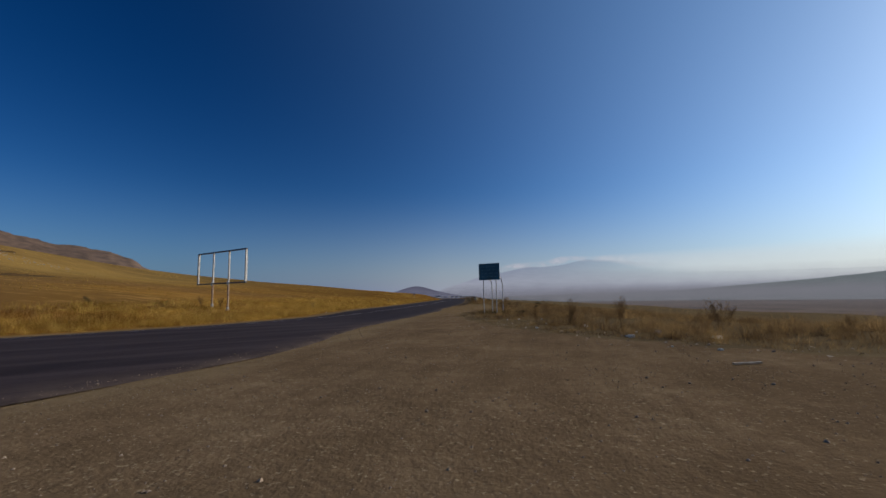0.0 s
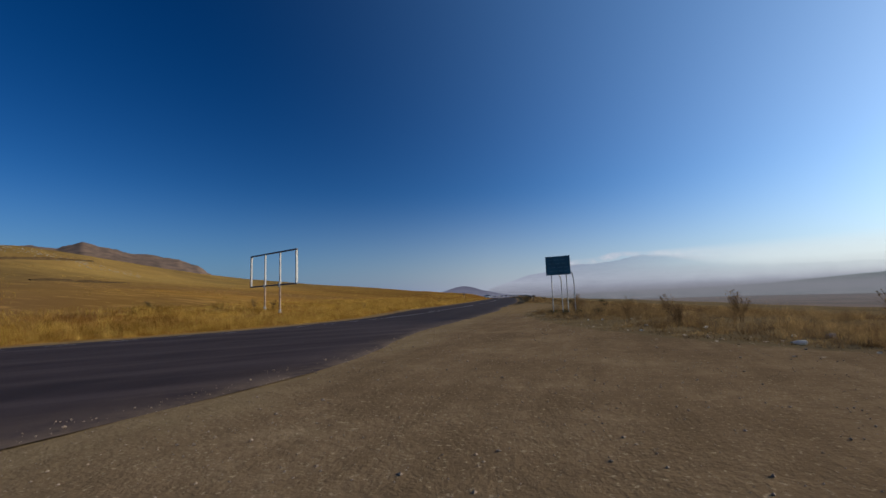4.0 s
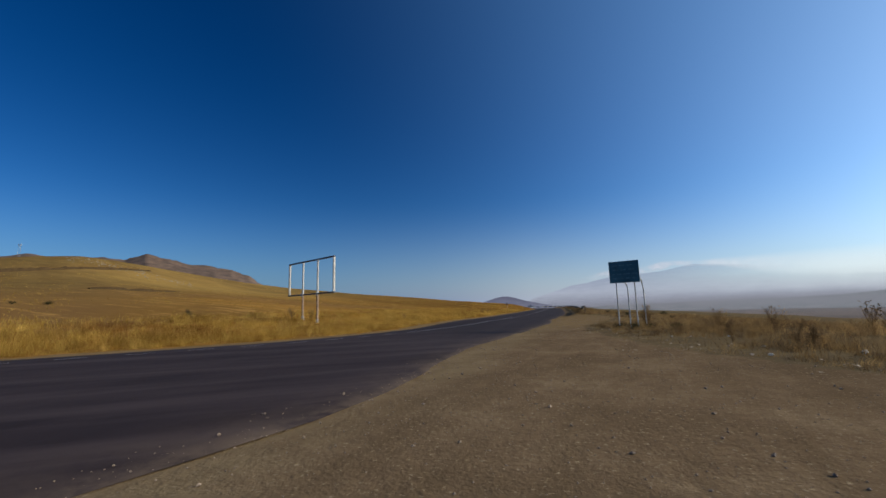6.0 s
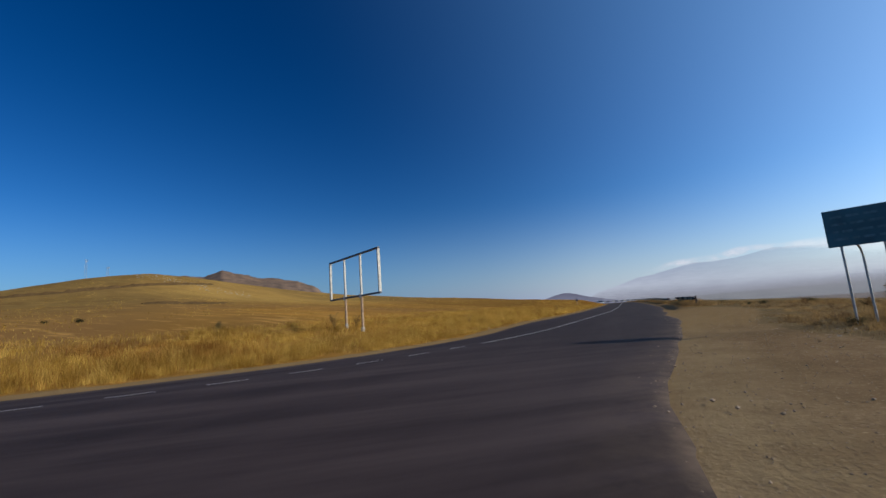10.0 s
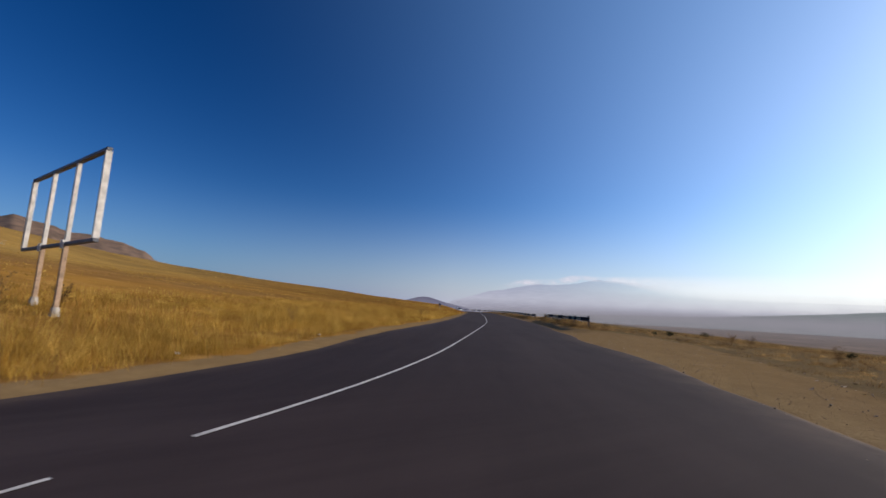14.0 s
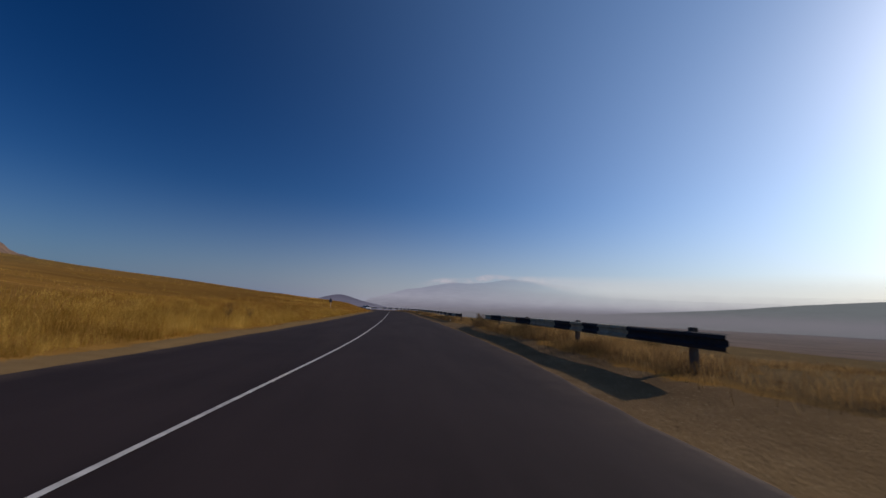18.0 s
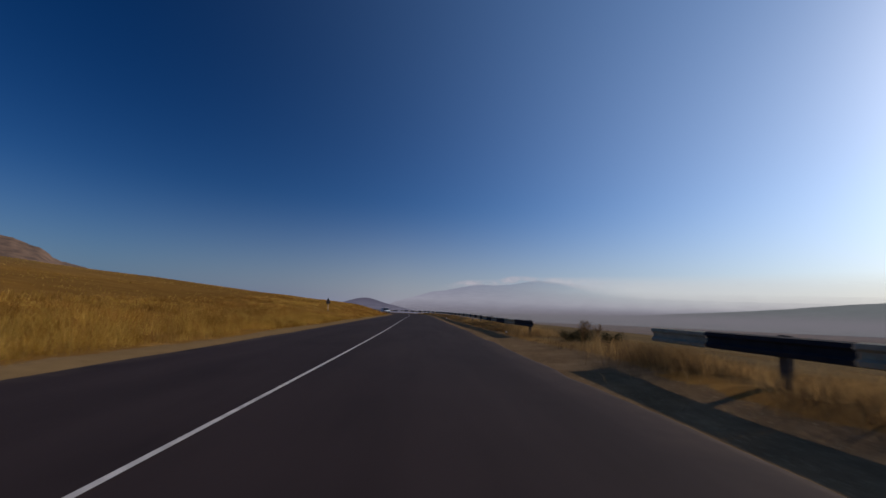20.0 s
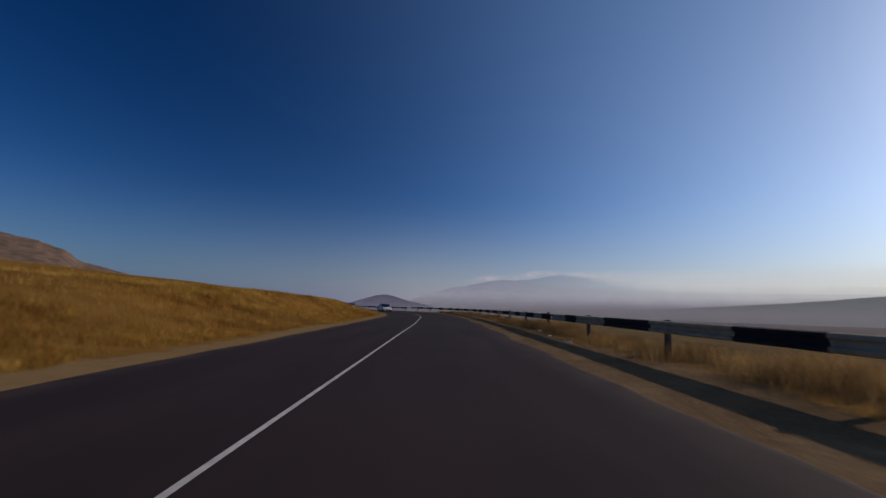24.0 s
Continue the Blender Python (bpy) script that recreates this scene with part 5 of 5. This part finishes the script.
def earth_bank(way, tall, seed):
    """A low broken bank of soil that faces the road."""
    rnd = random.Random(seed)
    pts = spline(way, 0.8)
    n = len(pts)
    bm, rows = bmesh.new(), []
    for k, (x, y) in enumerate(pts):
        d = pts[min(k + 1, n - 1)] - pts[max(k - 1, 0)]
        d = d / np.linalg.norm(d)
        out = np.array((d[1], -d[0]))
        h = tall * math.sin(math.pi * min(1, 0.06 + k / (n - 1)) * 0.98) ** 0.4 * rnd.uniform(0.45, 1.25)
        row = []
        for f, up in ((0.5, -0.15), (0.12, 0.55), (-0.1, 1.0), (-0.9, 0.9), (-2.4, -0.15)):
            px, py = x + out[0] * f, y + out[1] * f
            row.append(bm.verts.new((px, py, draped(px, py) + (h * up if up > 0 else up))))
        rows.append(row)
    for p, q in zip(rows, rows[1:]):
        for k in range(4):
            bm.faces.new((p[k], q[k], q[k + 1], p[k + 1]))
    bm.faces.new(rows[0])
    bm.faces.new(rows[-1][::-1])
    bmesh.ops.recalc_face_normals(bm, faces=bm.faces)
    ob = part("earth_bank", bm, M_SOIL)
    return tagged(ob, "low broken bank of dark bare soil on the hillside", "bank", kind="structure")


earth_bank([(-121, 52), (-112, 65), (-106, 77), (-104, 88), (-105, 103)], 0.55, 3)
earth_bank([(-66, 56), (-63, 62), (-62.5, 69)], 0.35, 5)


# ---- low dark bushes ----
def bush(seed, tall, wide):
    rnd = random.Random(seed)
    thing = empty("bush", Matrix(), label="low dark tangled bush among the dry grass", category="bush", group="low dark bushes")
    tips = []
    for k in range(9):
        a, r = rnd.uniform(0, math.tau), wide * rnd.uniform(0.15, 0.5)
        e = Vector((math.cos(a) * r, math.sin(a) * r, tall * rnd.uniform(0.6, 0.95)))
        bm = bmesh.new()
        tube(bm, [(0.04 * math.cos(a), 0.04 * math.sin(a), -0.08), e * 0.5 + Vector((0, 0, 0.05)), e], [0.012, 0.009, 0.005], 5)
        part("stem", bm, M_WEED, thing)
        tips.append(e)
    bm = bmesh.new()
    for k in range(1500):
        p = rnd.choice(tips) * rnd.uniform(0.25, 1.05) + Vector((rnd.gauss(0, 1), rnd.gauss(0, 1), rnd.gauss(0, 0.7))) * wide * 0.13
        p.z = max(p.z, 0.02)
        d = Vector((rnd.uniform(-1, 1), rnd.uniform(-1, 1), rnd.uniform(-0.3, 1))).normalized() * rnd.uniform(0.04, 0.09)
        w = d.orthogonal().normalized() * rnd.uniform(0.012, 0.022)
        bm.faces.new([bm.verts.new(c) for c in (p, p + d * 0.5 - w, p + d, p + d * 0.5 + w)])
    part("leaves", bm, M_DARKLEAF, thing, "small dull dark leaves")
    return thing


M_DARKLEAF = blade_material("dull_leaf", (0.030, 0.032, 0.014), (0.055, 0.052, 0.022), (0.085, 0.070, 0.030))
bushes = [bush(2, 0.6, 1.1), bush(6, 0.45, 1.3)]
br = random.Random(23)
for k, (bx_, by_, s_) in enumerate([(7.6, 87.9, 0.8), (8.5, 88.4, 0.9), (9.3, 87.5, 0.8), (3.2, 27.4, 0.55), (3.9, 27.0, 0.5), (4.8, 26.2, 0.55), (2.7, 28.2, 0.45),
                                    (-46, 36.6, 0.6), (-49, 35.6, 0.45), (8.0, 52.2, 0.5), (7.1, 52.4, 0.35), (12.5, 56.0, 0.7), (9.0, 41.0, 0.4), (7.9, 63.5, 0.6)]):
    m = pose(bx_, by_, ground_z(bx_, by_), 0, 0, br.uniform(0, 360)) @ Matrix.Diagonal((s_, s_, s_, 1))
    b_ = bushes[k] if k < 2 else copy_thing(bushes[k % 2], m)
    b_.matrix_basis = m
